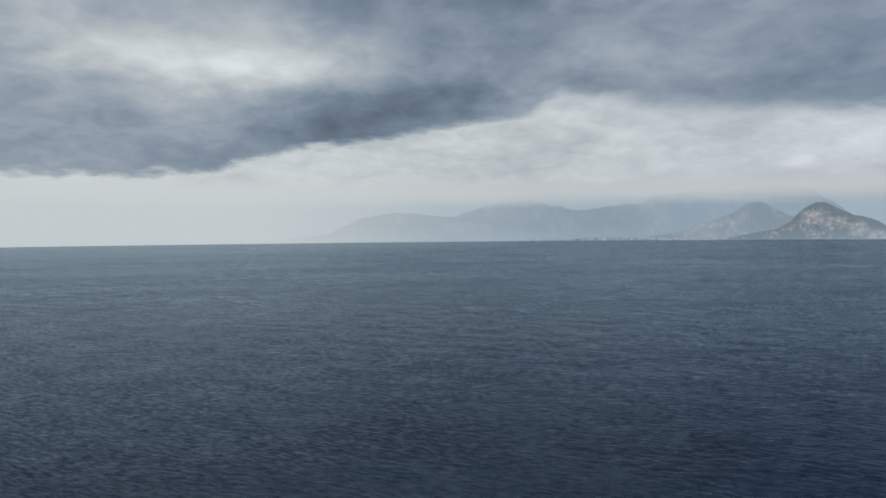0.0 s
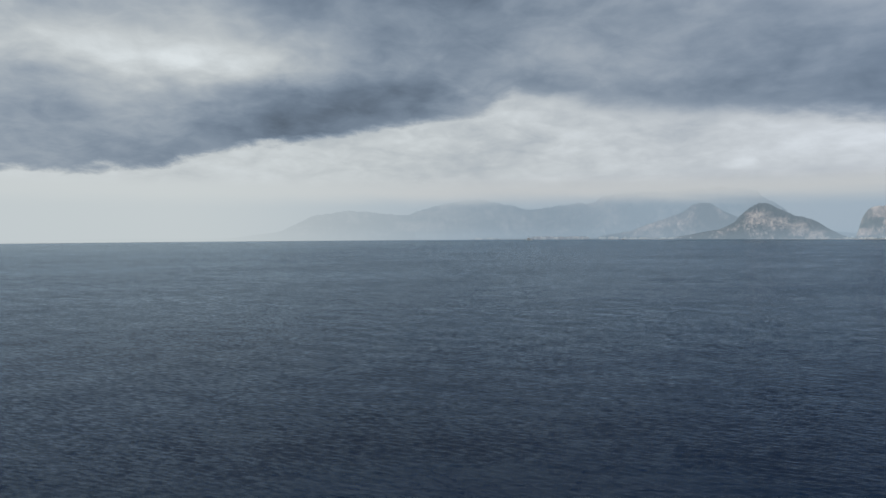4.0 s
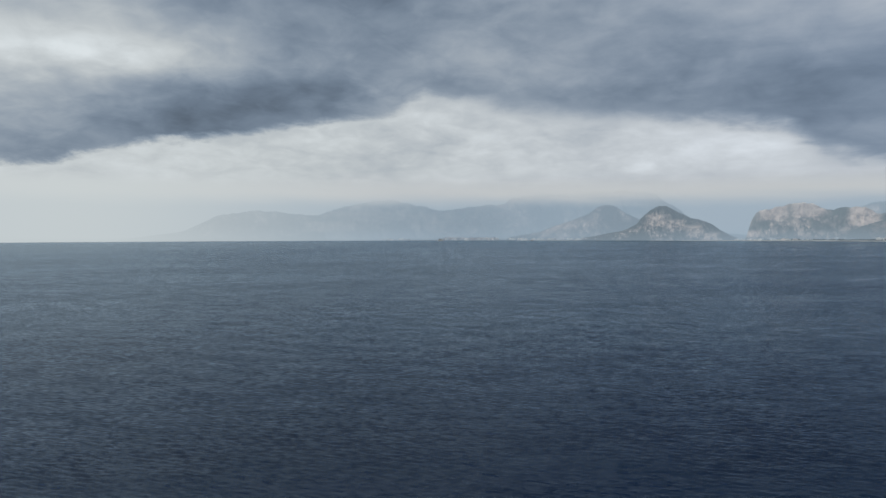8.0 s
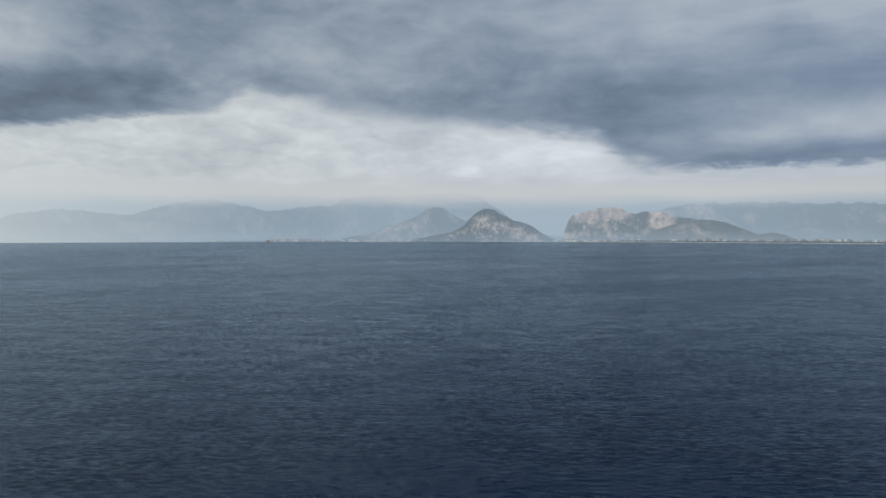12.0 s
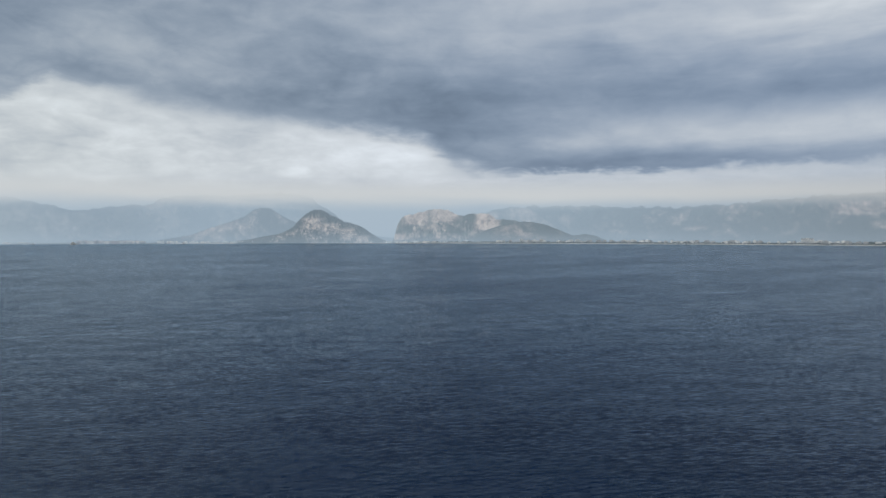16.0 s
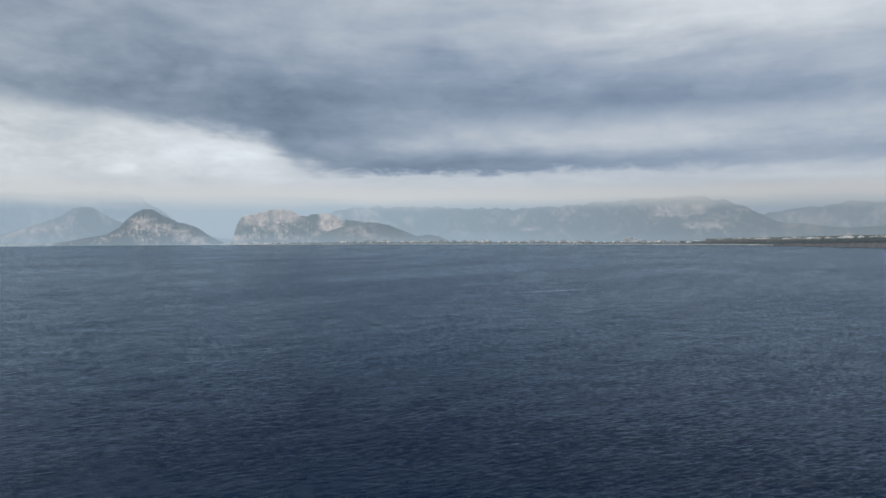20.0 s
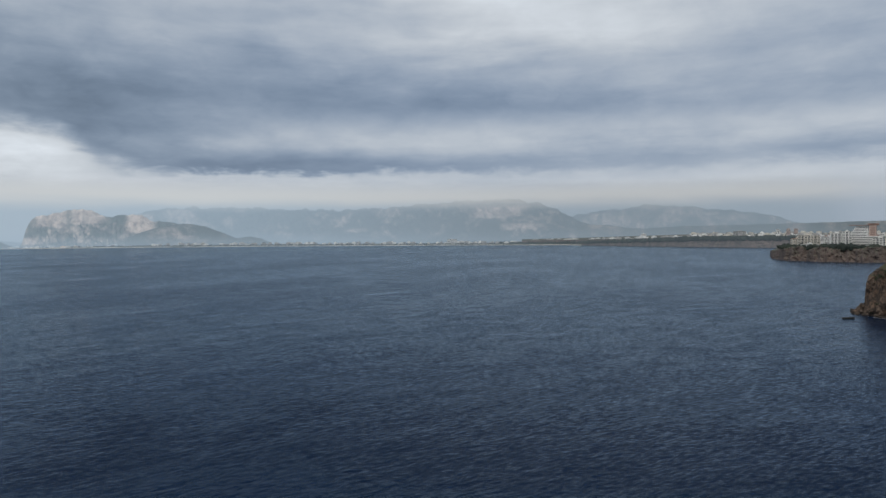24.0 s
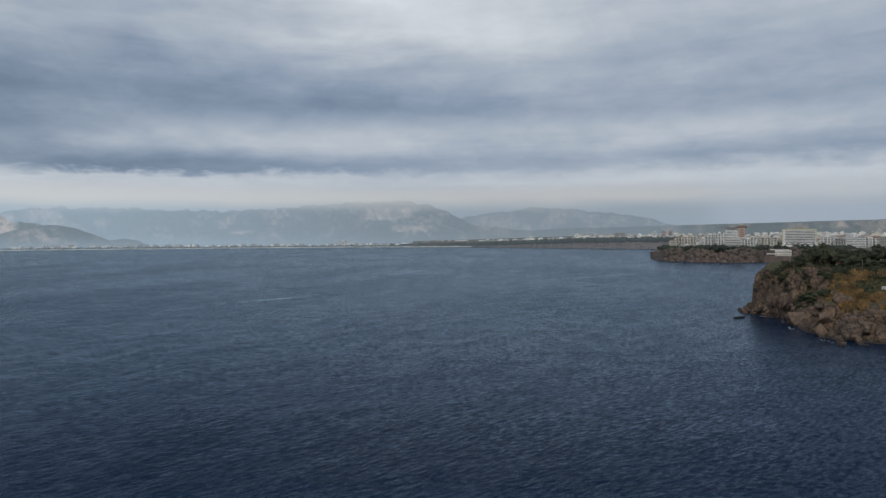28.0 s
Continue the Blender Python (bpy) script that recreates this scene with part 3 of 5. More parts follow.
veil(-30, 150, 4484, make_haze_glow("haze_glow_coast", ((-10, 0.6), (20, 0.48), (30, 0.46), (42, 0.58), (50, 0.54), (70, 0.40), (96, 0.30), (105, 0.16)), 120, 0.85, cap=1.1), "thin glowing sheet of painted haze over the far coast")

# ---- land ----
GREEN_LAND = mottled("scrub_land", (0.05, 0.06, 0.035), (0.10, 0.095, 0.06), 0.02, 0.95)


def make_cliff():
    """Reddish cliff rock with tall streaks; scrub and dust where the land is flat."""
    m, t, s = material("cliff_and_town_ground", 0.95)
    geo = t.node("ShaderNodeNewGeometry")
    where = geo.outputs["Position"]
    up = t.split(geo.outputs["True Normal"])[2]
    streak = t.noise(t.scaled(where, (1.0, 1.0, 0.3)), 0.045, 6, 0.66, 0.6)
    fine = t.noise(where, 0.35, 4, 0.6)
    rock = t.mix(t.ramp(streak, 0.30, 0.70), (0.058, 0.047, 0.045), (0.150, 0.112, 0.098))
    rock = t.mix(t.ramp(fine, 0.5, 0.3, 0, 0.18), rock, (0.03, 0.025, 0.023))
    flat_ground = t.mix(t.ramp(fine, 0.4, 0.6), (0.05, 0.058, 0.032), (0.12, 0.11, 0.09))
    t.put(s.inputs["Base Color"], t.mix(t.ramp(up, 0.72, 0.9), rock, flat_ground))
    t.put(s.inputs["Normal"], t.bump(streak, 0.35, 4.0))
    return m


CLIFF_FAR = make_cliff()


def make_headland():
    """Fractured brown rock on the steep parts, dry earth and grass where it is flat."""
    m, t, s = material("headland_ground", 0.95)
    geo = t.node("ShaderNodeNewGeometry")
    where = geo.outputs["Position"]
    up, z = t.split(geo.outputs["True Normal"])[2], t.split(where)[2]
    big, fine = t.noise(where, 0.10, 5, 0.62, 0.4), t.noise(where, 0.75, 5, 0.65)
    streak = t.noise(t.scaled(where, (1.0, 1.0, 0.28)), 0.45, 4, 0.6)
    rock = t.mix(t.ramp(t.math("ADD", t.math("MULTIPLY", big, 0.6), t.math("MULTIPLY", fine, 0.4)), 0.42, 0.60), (0.038, 0.027, 0.022), (0.135, 0.083, 0.054))
    rock = t.mix(t.ramp(streak, 0.42, 0.7, 0, 0.55), rock, (0.165, 0.125, 0.097))
    # crevice shade painted into the rock colour: dark specks, then dark crack lines
    rock = t.mix(t.ramp(fine, 0.50, 0.36, 0, 0.85), rock, (0.022, 0.017, 0.014))
    crack = t.node("ShaderNodeTexVoronoi")
    crack.feature = "DISTANCE_TO_EDGE"
    t.put(crack.inputs["Vector"], t.mix(0.12, where, t.scaled(t.node("ShaderNodeTexNoise").outputs["Color"], (9, 9, 9)), "ADD"))
    crack.inputs["Scale"].default_value = 0.22
    rock = t.mix(t.ramp(crack.outputs["Distance"], 0.10, 0.015, 0, 0.8), rock, (0.020, 0.015, 0.013))
    rock = t.mix(t.ramp(t.node("ShaderNodeObjectInfo").outputs["Random"], 0.0, 1.0, 0.0, 0.35), rock, (0.175, 0.125, 0.092))
    wet = t.ramp(t.math("ADD", z, fine), 2.6, 0.9, 0, 0.75)
    rock = t.mix(wet, rock, (0.016, 0.014, 0.013))
    turf = t.mix(t.ramp(fine, 0.35, 0.65), (0.028, 0.036, 0.014), (0.058, 0.056, 0.026))
    grown = t.math("MULTIPLY", t.ramp(t.math("ADD", up, t.math("MULTIPLY", big, 0.25)), 0.80, 1.0), t.ramp(z, 11, 19))
    t.put(s.inputs["Base Color"], t.mix(grown, rock, turf))
    t.put(s.inputs["Normal"], t.bump(t.math("ADD", fine, t.math("MULTIPLY", streak, 0.7)), 0.8, 0.6))
    return m


ROCK = make_headland()


def cells(x, y, size, seed):
    """Broken blocks: the random value of the block each point lies in, and how near it is to a crack."""
    gx_, gy_ = np.floor(x / size), np.floor(y / size)
    d1, d2, val = np.full(x.shape, 9e9), np.full(x.shape, 9e9), np.zeros(x.shape)
    for i in (-1, 0, 1):
        for j in (-1, 0, 1):
            cx, cy = gx_ + i, gy_ + j
            ii, jj = (cx.astype(int) * 7 + seed) % 256, (cy.astype(int) * 13 + seed * 3) % 256
            px, py = (cx + _table[ii, jj]) * size, (cy + _table[jj, ii]) * size
            d = np.hypot(x - px, y - py)
            closer = d < d1
            d2 = np.where(closer, d1, np.minimum(d2, d))
            val = np.where(closer, _table[(ii + 91) % 256, jj], val)
            d1 = np.where(closer, d, d1)
    return val, np.clip((d2 - d1) / size, 0, 1)


def coast(name, label, a0, a1, shore, top, cliff, inland, far, mat, step=0.12, wobble=12.0, rise=0.0, tilt=0.12, uneven=0.0, category="land"):
    """Land between two bearings: shore(a) is its distance, a cliff of height top(a), then ground that rises gently inland.
    uneven: how far the rim rises and dips along the way."""
    a = np.arange(a0, a1 + step, step)
    s = shore(a) + (fbm(a * 2.1, a * 0 + 3, 4) - 0.5) * wobble
    dip = 1 - uneven / 2 + uneven * fbm(a * 2.6, a * 0 + 8.3, 4)
    lanes = [-6.0, 0.0] + list(np.linspace(0.06, 1.0, 16)) + list(1 + np.array([0.6, 2, 5, 10, 20, 40, 80, 160, 320, 640, 1280]))
    rows = []
    for k, q in enumerate(lanes):
        if q <= 0:
            r, z = s + q, np.full_like(a, -3.0 if q < 0 else 0.3)
        elif q <= 1:
            n = fbm(a * 6 + q * 2, a * 0 + q * 5, 5, 0.65) - 0.5
            block, crack = cells(a * 24.0, a * 0 + q * 26.0, 8.0, 5)
            r = s + cliff * q + n * cliff * 0.8 + (block - 0.5) * cliff * (0.28 if uneven else 0.15)
            z = top(a) * dip * (q ** tilt_power(tilt)) * (0.9 + 0.2 * fbm(a * 5, a * 0 + q, 3))
        else:
            r = np.minimum(s + cliff + (q - 1) * inland, far(a))
            even = min(1.0, (q - 1) * inland / 45.0)
            z = top(a) * (dip + (1 - dip) * even) * (0.95 + 0.1 * fbm(a * 5, a * 0 + q, 3)) + rise * smooth(r, s.min(), 4800)
        rows.append(polar(a, r, z))
    ob = sheet(name, np.stack(rows, 1), mat)
    return tagged(ob, label, category, kind="structure")


def tilt_power(tilt):
    return 1.0 - tilt


shore_plain = lerp((8, 4760), (14, 4650), (22, 4580), (27, 4530), (41, 4480), (50, 4400), (58, 4260), (68, 4080), (77, 3900), (82, 3800), (85, 3560))
shore_cliffs = lerp((76, 3980), (82, 3840), (86, 3440), (91.3, 3080), (95.7, 2870), (99, 2800), (106, 2500), (112, 2000))
shore_mid = lerp((97.9, 1720), (98.1, 1560), (98.9, 1465), (101.2, 1405), (104, 1384), (106.7, 1424), (110, 1380), (114, 1200), (122, 800))
coast("ground", "low wooded coastal plain with a beach", 8.5, 84, shore_plain, lerp((8, 1), (14, 4), (84, 7)), 20, 4, lerp((8, 4910), (22, 4720), (40, 4700)), GREEN_LAND)
coast("ground", "long sea cliff with wooded top", 79, 112, shore_cliffs, lerp((79, 4), (83, 10), (88, 20), (93, 30), (112, 31)), 14, 4, lerp((0, 4800)), CLIFF_FAR, rise=25)
coast("ground", "reddish sea cliff headland with flat town ground", 97.9, 150, shore_mid, lerp((97.9, 9), (98.3, 14), (98.8, 22), (100, 25), (103, 22), (106, 25), (112, 24), (150, 28)), 17, 3, lerp((97.9, 1750), (99, 1800), (101, 2050), (104, 2600), (108, 4000), (110, 4700)), CLIFF_FAR, step=0.035, wobble=34, rise=18, tilt=0.3, uneven=0.5)

veil(8, 83, lambda a: shore_plain(a) - 32, make_haze_glow("haze_glow_beach", ((9, 0.40), (20, 0.14), (30, 0.14), (48, 0.30), (75, 0.30), (83, 0.20)), 90, 0.0, cap=0.0), "thin glowing sheet of painted haze over the far beach")
veil(83, 112, lambda a: shore_cliffs(a) - 34, make_haze_glow("haze_glow_bay", ((83, 0.22), (112, 0.18)), 110, 0.0, cap=0.0), "thin glowing sheet of painted haze before the far cliffs and town")

# near headland
OUTLINE = [(499, -126), (472, -120), (458, -128), (447, -137), (420, -131), (394, -128), (368, -130), (345, -128), (338, -140), (338, -152), (322, -180),
           (300, -230), (286, -300), (270, -380), (330, -460), (520, -420), (640, -330), (600, -240), (545, -180), (518, -142)]


def inside_distance(x, y, poly):
    """Signed distance to the shore, positive on land."""
    best = np.full(x.shape, 1e9)
    odd = np.zeros(x.shape, bool)
    n = len(poly)
    for i in range(n):
        (x0, y0), (x1, y1) = poly[i], poly[(i + 1) % n]
        ex, ey = x1 - x0, y1 - y0
        t = np.clip(((x - x0) * ex + (y - y0) * ey) / (ex * ex + ey * ey), 0, 1)
        best = np.minimum(best, np.hypot(x - x0 - t * ex, y - y0 - t * ey))
        if ey:
            odd ^= ((y0 > y) != (y1 > y)) & (x < ex * (y - y0) / ey + x0)
    return np.where(odd, best, -best)


front_shore = lerp((103, 520), (104.4, 498), (105.5, 477), (107.1, 465), (107.9, 413), (109.3, 390), (110.9, 376), (112, 377), (113.7, 374), (118, 372), (125, 376))


def headland_height(x, y):
    a = np.degrees(np.arctan2(x, y)) + (fbm(x / 6, y / 6, 4) - 0.5) * 0.5
    r = np.hypot(x, y)
    s = inside_distance(x, y, OUTLINE) + (fbm(x / 16, y / 16, 4) - 0.5) * 6
    t = r - front_shore(a) + (fbm(x / 13 + 5, y / 13, 4) - 0.5) * 8
    t = np.where(a > 118, np.minimum(t, s), t)
    # a bluff at the point, a rocky apron below a wall, and a long reed slope further round
    wall = np.maximum(463 + (fbm(x / 20, y / 20, 3) - 0.5) * 12, front_shore(a) + 6)
    q = smooth(a, 109.4, 111.4)
    foot = 3.2 * smooth(t, -0.5, 2.5)
    apron = foot + 9.0 * np.clip((t - 3) / 50, 0, 1) + 13.0 * smooth(r, wall, wall + 4.5) + 3.5 * smooth(r, wall + 7, wall + 11) + 2.5 * smooth(r, wall + 14, wall + 40)
    bluff = smooth(a, 106.8, 106.2) * 8.0 * smooth(r, wall, wall + 4.5) * smooth(r, wall + 40, wall + 8)
    slope = foot * 1.3 + 25.0 * np.clip((t - 5) / 98, 0, 1) ** 0.95
    z = (apron + bluff * 0.8) * (1 - q) + slope * q
    point = smooth(a, 105.30, 105.48)
    z = np.minimum(z, 3.4 + (18.0 + 7.0 * np.clip(a - 105.3, 0, 3)) * point)
    v1, c1 = cells(x + (fbm(x / 7, y / 7, 3) - 0.5) * 6, y + (fbm(x / 7 + 9, y / 7, 3) - 0.5) * 6, 9.0, 3)
    v2, c2 = cells(x, y + (fbm(x / 4, y / 4, 2) - 0.5) * 3, 4.0, 11)
    bare = smooth(t, -1.5, 2.5) * (1 - smooth(r, wall + 12, wall + 30)) * (1 - q * smooth(t, 24, 36))
    rough_ = (v1 - 0.5) * 6.0 + (v2 - 0.5) * 3.4 - 2.4 * (1 - smooth(c1, 0, 0.16)) - 1.3 * (1 - smooth(c2, 0, 0.18)) + (fbm(x / 2.4, y / 2.4, 3) - 0.5) * 1.8
    z = z + bare * rough_ * np.clip(0.3 + z / 10, 0.3, 1) + (fbm(x / 30, y / 30, 3) - 0.5) * 2.0 * smooth(r, wall + 10, wall + 30)
    back = smooth(s, -1.0, 7.0)
    z = z * back - 3.0 * (1 - back)
    return np.where((t < -1.2) | (s < -1), -3.0, np.where(t > 3, np.maximum(z, -1.0 + 1.5 * back), z)), np.minimum(t, s + 30)


xs = np.concatenate([np.arange(262, 322, 4.0), np.arange(322, 575, 0.85), np.arange(575, 660, 4.0)])
ys = np.concatenate([np.arange(-475, -275, 4.0), np.arange(-275, -112, 0.85)])
gx, gy = np.meshgrid(xs, ys, indexing="ij")
gz, gs = headland_height(gx, gy)
sx, _ = cells(gx, gy + gz, 5.0, 23)
sy, _ = cells(gx + gz, gy, 5.0, 31)
lean = smooth(gz, 0, 3) * smooth(gs, 60, 30)
near_land = sheet("ground", np.stack([gx + (sx - 0.5) * 2.4 * lean, gy + (sy - 0.5) * 2.4 * lean, gz], -1), ROCK)
tagged(near_land, "brown rocky headland with boulders and grassy top", "headland", kind="structure")

# ---- near headland: boulders, shrubs, reeds, trees, boat ----
LEAF = mottled("foliage", (0.018, 0.025, 0.013), (0.052, 0.056, 0.030), 0.35, 0.9, 2.5, random_tint=0.35)
SHRUB = mottled("shrub_foliage", (0.016, 0.024, 0.012), (0.048, 0.055, 0.026), 0.5, 0.9, 3.0, random_tint=0.3)
BARK = mottled("bark", (0.07, 0.055, 0.04), (0.14, 0.11, 0.085), 1.0, 0.95)
REED = mottled("dry_reeds", (0.090, 0.058, 0.024), (0.26, 0.160, 0.062), 0.16, 0.95, 1.4)
BOULDER = ROCK
WOOD_DARK = mottled("dark_painted_wood", (0.02, 0.022, 0.022), (0.045, 0.045, 0.042), 1.5, 0.7)
WHITE_PAINT = mottled("white_paint", (0.62, 0.62, 0.60), (0.74, 0.74, 0.72), 0.5, 0.7)
rnd = random.Random(11)


def ground_z(x, y):
    z, s = headland_height(np.array([[float(x)]]), np.array([[float(y)]]))
    return float(z[0, 0]), float(s[0, 0])


def rock_mesh(seed, cuts=2):
    """A broken boulder: a ball cut by random planes, then roughened."""
    r = random.Random(seed)
    bm = bmesh.new()
    bmesh.ops.create_icosphere(bm, subdivisions=3, radius=1.0)
    planes = [(Vector((r.gauss(0, 1), r.gauss(0, 1), r.gauss(0, 0.8))).normalized(), r.uniform(0.38, 0.72)) for _ in range(15)]
    off = Vector((seed * 3.1, 0, 0))
    for v in bm.verts:
        for n, d in planes:
            over = v.co.dot(n) - d
            if over > 0:
                v.co -= n * over
        v.co *= 1 + 0.10 * noise.noise(v.co * 2.3 + off) + 0.08 * noise.noise(v.co * 7 + off)
        if v.co.z < -0.45:
            v.co.z = -0.45 + (v.co.z + 0.45) * 0.2
    me = bpy.data.meshes.new("boulder")
    bm.to_mesh(me)
    bm.free()
    me.materials.append(BOULDER)
    return me


ROCKS = [rock_mesh(k) for k in range(9)]


def boulder(x, y, size, squash=0.7, label="rough brown boulder at the foot of the cliff"):
    z, _ = ground_z(x, y)
    z = max(z, -0.3)
    ob = new("boulder", ROCKS[rnd.randrange(len(ROCKS))])
    ob.matrix_basis = pose(x, y, z + size * squash * 0.22, rnd.uniform(-14, 14), rnd.uniform(-14, 14), rnd.uniform(0, 360)) @ Matrix.Diagonal(
        (size * rnd.uniform(0.8, 1.25), size * rnd.uniform(0.75, 1.1), size * squash, 1))
    return tagged(ob, label, "boulder", "boulders along the shore")


# a belt of boulders along the side that the flight sees
shore_line = [(478, -126), (458, -129), (447, -138), (420, -132), (394, -129), (368, -131), (346, -130), (339, -142), (338, -154), (324, -180), (306, -222)]
for (x0, y0), (x1, y1) in zip(shore_line, shore_line[1:]):
    length = math.hypot(x1 - x0, y1 - y0)
    nx, ny = (y1 - y0) / length, -(x1 - x0) / length
    if ny > 0:
        nx, ny = -nx, -ny
    n = int(length / 2.6)
    for k in range(n):
        f = (k + rnd.random()) / n
        deep = rnd.uniform(-1.5, 26) if x0 < 440 else rnd.uniform(-1, 7)
        size = rnd.choice((1.6, 2.2, 3.0, 4.0, 5.4)) * (1.0 if x0 < 440 else 0.7)
        boulder(x0 + (x1 - x0) * f + nx * deep, y0 + (y1 - y0) * f + ny * deep, size)
for x, y, size, squash in ((408, -136, 6.5, 0.8), (378, -140, 6.0, 0.85), (352, -141, 6.2, 0.9), (346, -156, 6.0, 0.8), (371, -133, 4.8, 0.8),
                           (430, -141, 6.0, 0.7), (418, -150, 5.0, 0.9), (392, -150, 5.0, 0.8), (360, -160, 5.5, 0.8), (338, -172, 5.5, 0.8)):
    boulder(x, y, size * 1.25, squash)
boulder(338.5, -130.5, 4.2, 0.5, "flat wet boulder standing alone in the water")


# blocks that stand out of the bluff and the wall, so that the face is broken
for k in range(150):
    az_t = rnd.uniform(105.75, 110.3)
    r_t = max(463.0, float(front_shore(az_t)) + 6) + rnd.uniform(-3, 5)
    p = at(az_t, r_t)
    z, s = ground_z(p.x, p.y)
    ob = new("rock_block", ROCKS[rnd.randrange(len(ROCKS))])
    size = rnd.choice((2.0, 2.6, 3.4, 4.4, 5.6, 6.4)) * (1.0 if az_t > 106.6 else 0.6)
    low = 4 if az_t < 107.2 else 10
    ob.matrix_basis = pose(p.x, p.y, rnd.uniform(low, max(low + 1, min(z, 26))), rnd.uniform(-20, 20), rnd.uniform(-20, 20), rnd.uniform(0, 360)) @ Matrix.Diagonal(
        (size, size * 0.8, size * rnd.uniform(0.8, 1.6), 1))
    tagged(ob, "jutting brown rock block in the cliff face", "rock", "blocks in the cliff face")
# smaller blocks that break the edge of the bluff
for k in range(30):
    p = at(rnd.uniform(105.45, 105.85), rnd.uniform(483, 498))
    ob = new("rock_block", ROCKS[rnd.randrange(len(ROCKS))])
    size = rnd.uniform(1.3, 2.7)
    ob.matrix_basis = pose(p.x, p.y, rnd.uniform(5, 20), rnd.uniform(-20, 20), rnd.uniform(-20, 20), rnd.uniform(0, 360)) @ Matrix.Diagonal((size, size * 0.8, size * rnd.uniform(0.9, 1.7), 1))
    tagged(ob, "jutting brown rock block in the cliff face", "rock", "blocks in the cliff face")
for x, y, size, squash in ((495, -127, 2.6, 0.6), (489, -126, 3.2, 0.6), (482, -124, 2.8, 0.6), (476, -124, 3.2, 0.7), (470, -124, 3.0, 0.6), (464, -127, 3.4, 0.7), (456, -131, 3.6, 0.7)):
    boulder(x, y, size, squash)


def leaf_crown(name, spread, count, seed, size, mat):
    """Clumps of small tilted leaves round a handful of boughs, uneven in outline."""
    r = random.Random(seed)
    lobes = []
    for _ in range(9):
        a, h = r.uniform(0, 2 * math.pi), r.uniform(-0.35, 0.75)
        d = r.uniform(0.1, 0.75) * math.sqrt(max(0.1, 1 - h * h * 0.7))
        lobes.append((Vector((math.cos(a) * d, math.sin(a) * d, h)), r.uniform(0.28, 0.5)))
    verts, faces = [], []
    for _ in range(count):
        c, q = lobes[r.randrange(len(lobes))]
        n = Vector((r.gauss(0, 1), r.gauss(0, 1), r.gauss(0.2, 1))).normalized()
        p = c + n * q * r.uniform(0.72, 1.05)
        p = Vector((p.x * spread[0], p.y * spread[0], p.z * spread[1]))
        u = n.orthogonal().normalized()
        u = (Matrix.Rotation(r.uniform(0, 6.3), 3, n) @ u)
        v = (n.cross(u) + n * r.uniform(-0.5, 0.5)).normalized()
        s = size * r.uniform(0.6, 1.3)
        b = len(verts)
        verts += [p - u * s, p + v * s * 0.8, p + u * s, p - v * s * 0.8 - n * s * 0.4]
        faces += [(b, b + 1, b + 2), (b, b + 2, b + 3)]
    me = bpy.data.meshes.new(name)
    me.from_pydata([tuple(v) for v in verts], [], faces)
    me.materials.append(mat)
    return me


def trunk_mesh(height, thick, seed):
    r = random.Random(seed)
    bm = bmesh.new()

    def limb(p, q, a, b):
        axis = q - p
        m = Matrix.Translation((p + q) / 2) @ axis.to_track_quat("Z", "Y").to_matrix().to_4x4()
        bmesh.ops.create_cone(bm, segments=7, radius1=a, radius2=b, depth=axis.length, matrix=m, cap_ends=True)

    fork = Vector((r.uniform(-0.3, 0.3), r.uniform(-0.3, 0.3), height * 0.55))
    limb(Vector((0, 0, -0.5)), fork, thick, thick * 0.7)
    for k in range(5):
        a = k * 1.26 + r.uniform(-0.3, 0.3)
        limb(fork, fork + Vector((math.cos(a) * height * 0.3, math.sin(a) * height * 0.3, height * r.uniform(0.3, 0.5))), thick * 0.5, thick * 0.15)
    me = bpy.data.meshes.new("trunk")
    bm.to_mesh(me)
    bm.free()
    me.materials.append(BARK)
    return me


def tree_kind(height, spread, seed, count=520, size=0.55):
    root = new("tree")
    t = new("trunk", trunk_mesh(height * 0.7, height * 0.035, seed))
    c = new("crown", leaf_crown("crown", (spread, height * 0.47), count, seed + 50, size, LEAF))
    c.location = (0, 0, height * 0.55)
    t.parent = c.parent = root
    return root


TREES = [tree_kind(9.5, 5.4, 1, 900, 0.62), tree_kind(11, 6.0, 2, 1000, 0.66), tree_kind(8, 5.2, 3, 800, 0.6), tree_kind(13, 4.0, 4, 800, 0.6)]
for t_ in TREES:
    tagged(t_, "dark green broadleaf tree on the headland top", "tree", "trees on the headland")
tree_used = [False] * len(TREES)


def plant_tree(x, y, z, k, scale=1.0, label=""):
    m = pose(x, y, z, 0, 0, rnd.uniform(0, 360))
    if not tree_used[k]:
        tree_used[k] = True
        ob = TREES[k]
        ob.matrix_basis = m
    else:
        ob = copy_thing(TREES[k], m)
    ob.scale = (scale, scale, scale * rnd.uniform(0.9, 1.1))
    if label:
        ob["label"] = label
    return ob


# a dense grove behind the rim, then looser trees beyond the lawn
def grove(n, a0, a1, r0, r1, lo, hi, kinds):
    for k in range(n):
        p = at(rnd.uniform(a0, a1), rnd.uniform(r0, r1))
        z, s = ground_z(p.x, p.y)
        if s > 30:
            plant_tree(p.x, p.y, z, rnd.choice(kinds), rnd.uniform(lo, hi))


grove(56, 108.7, 112.4, 492, 560, 0.75, 1.05, (0, 1, 2))
grove(12, 108.1, 109.2, 488, 520, 0.45, 0.7, (0, 2))
grove(46, 112.2, 117.5, 528, 620, 0.7, 1.05, (0, 1, 2, 3))
grove(8, 112.2, 117.0, 480, 528, 0.45, 0.7, (0, 2))

SHRUBS = [leaf_crown("shrub", (1.0, 0.7), 260, 70 + k, 0.13, SHRUB) for k in range(4)]


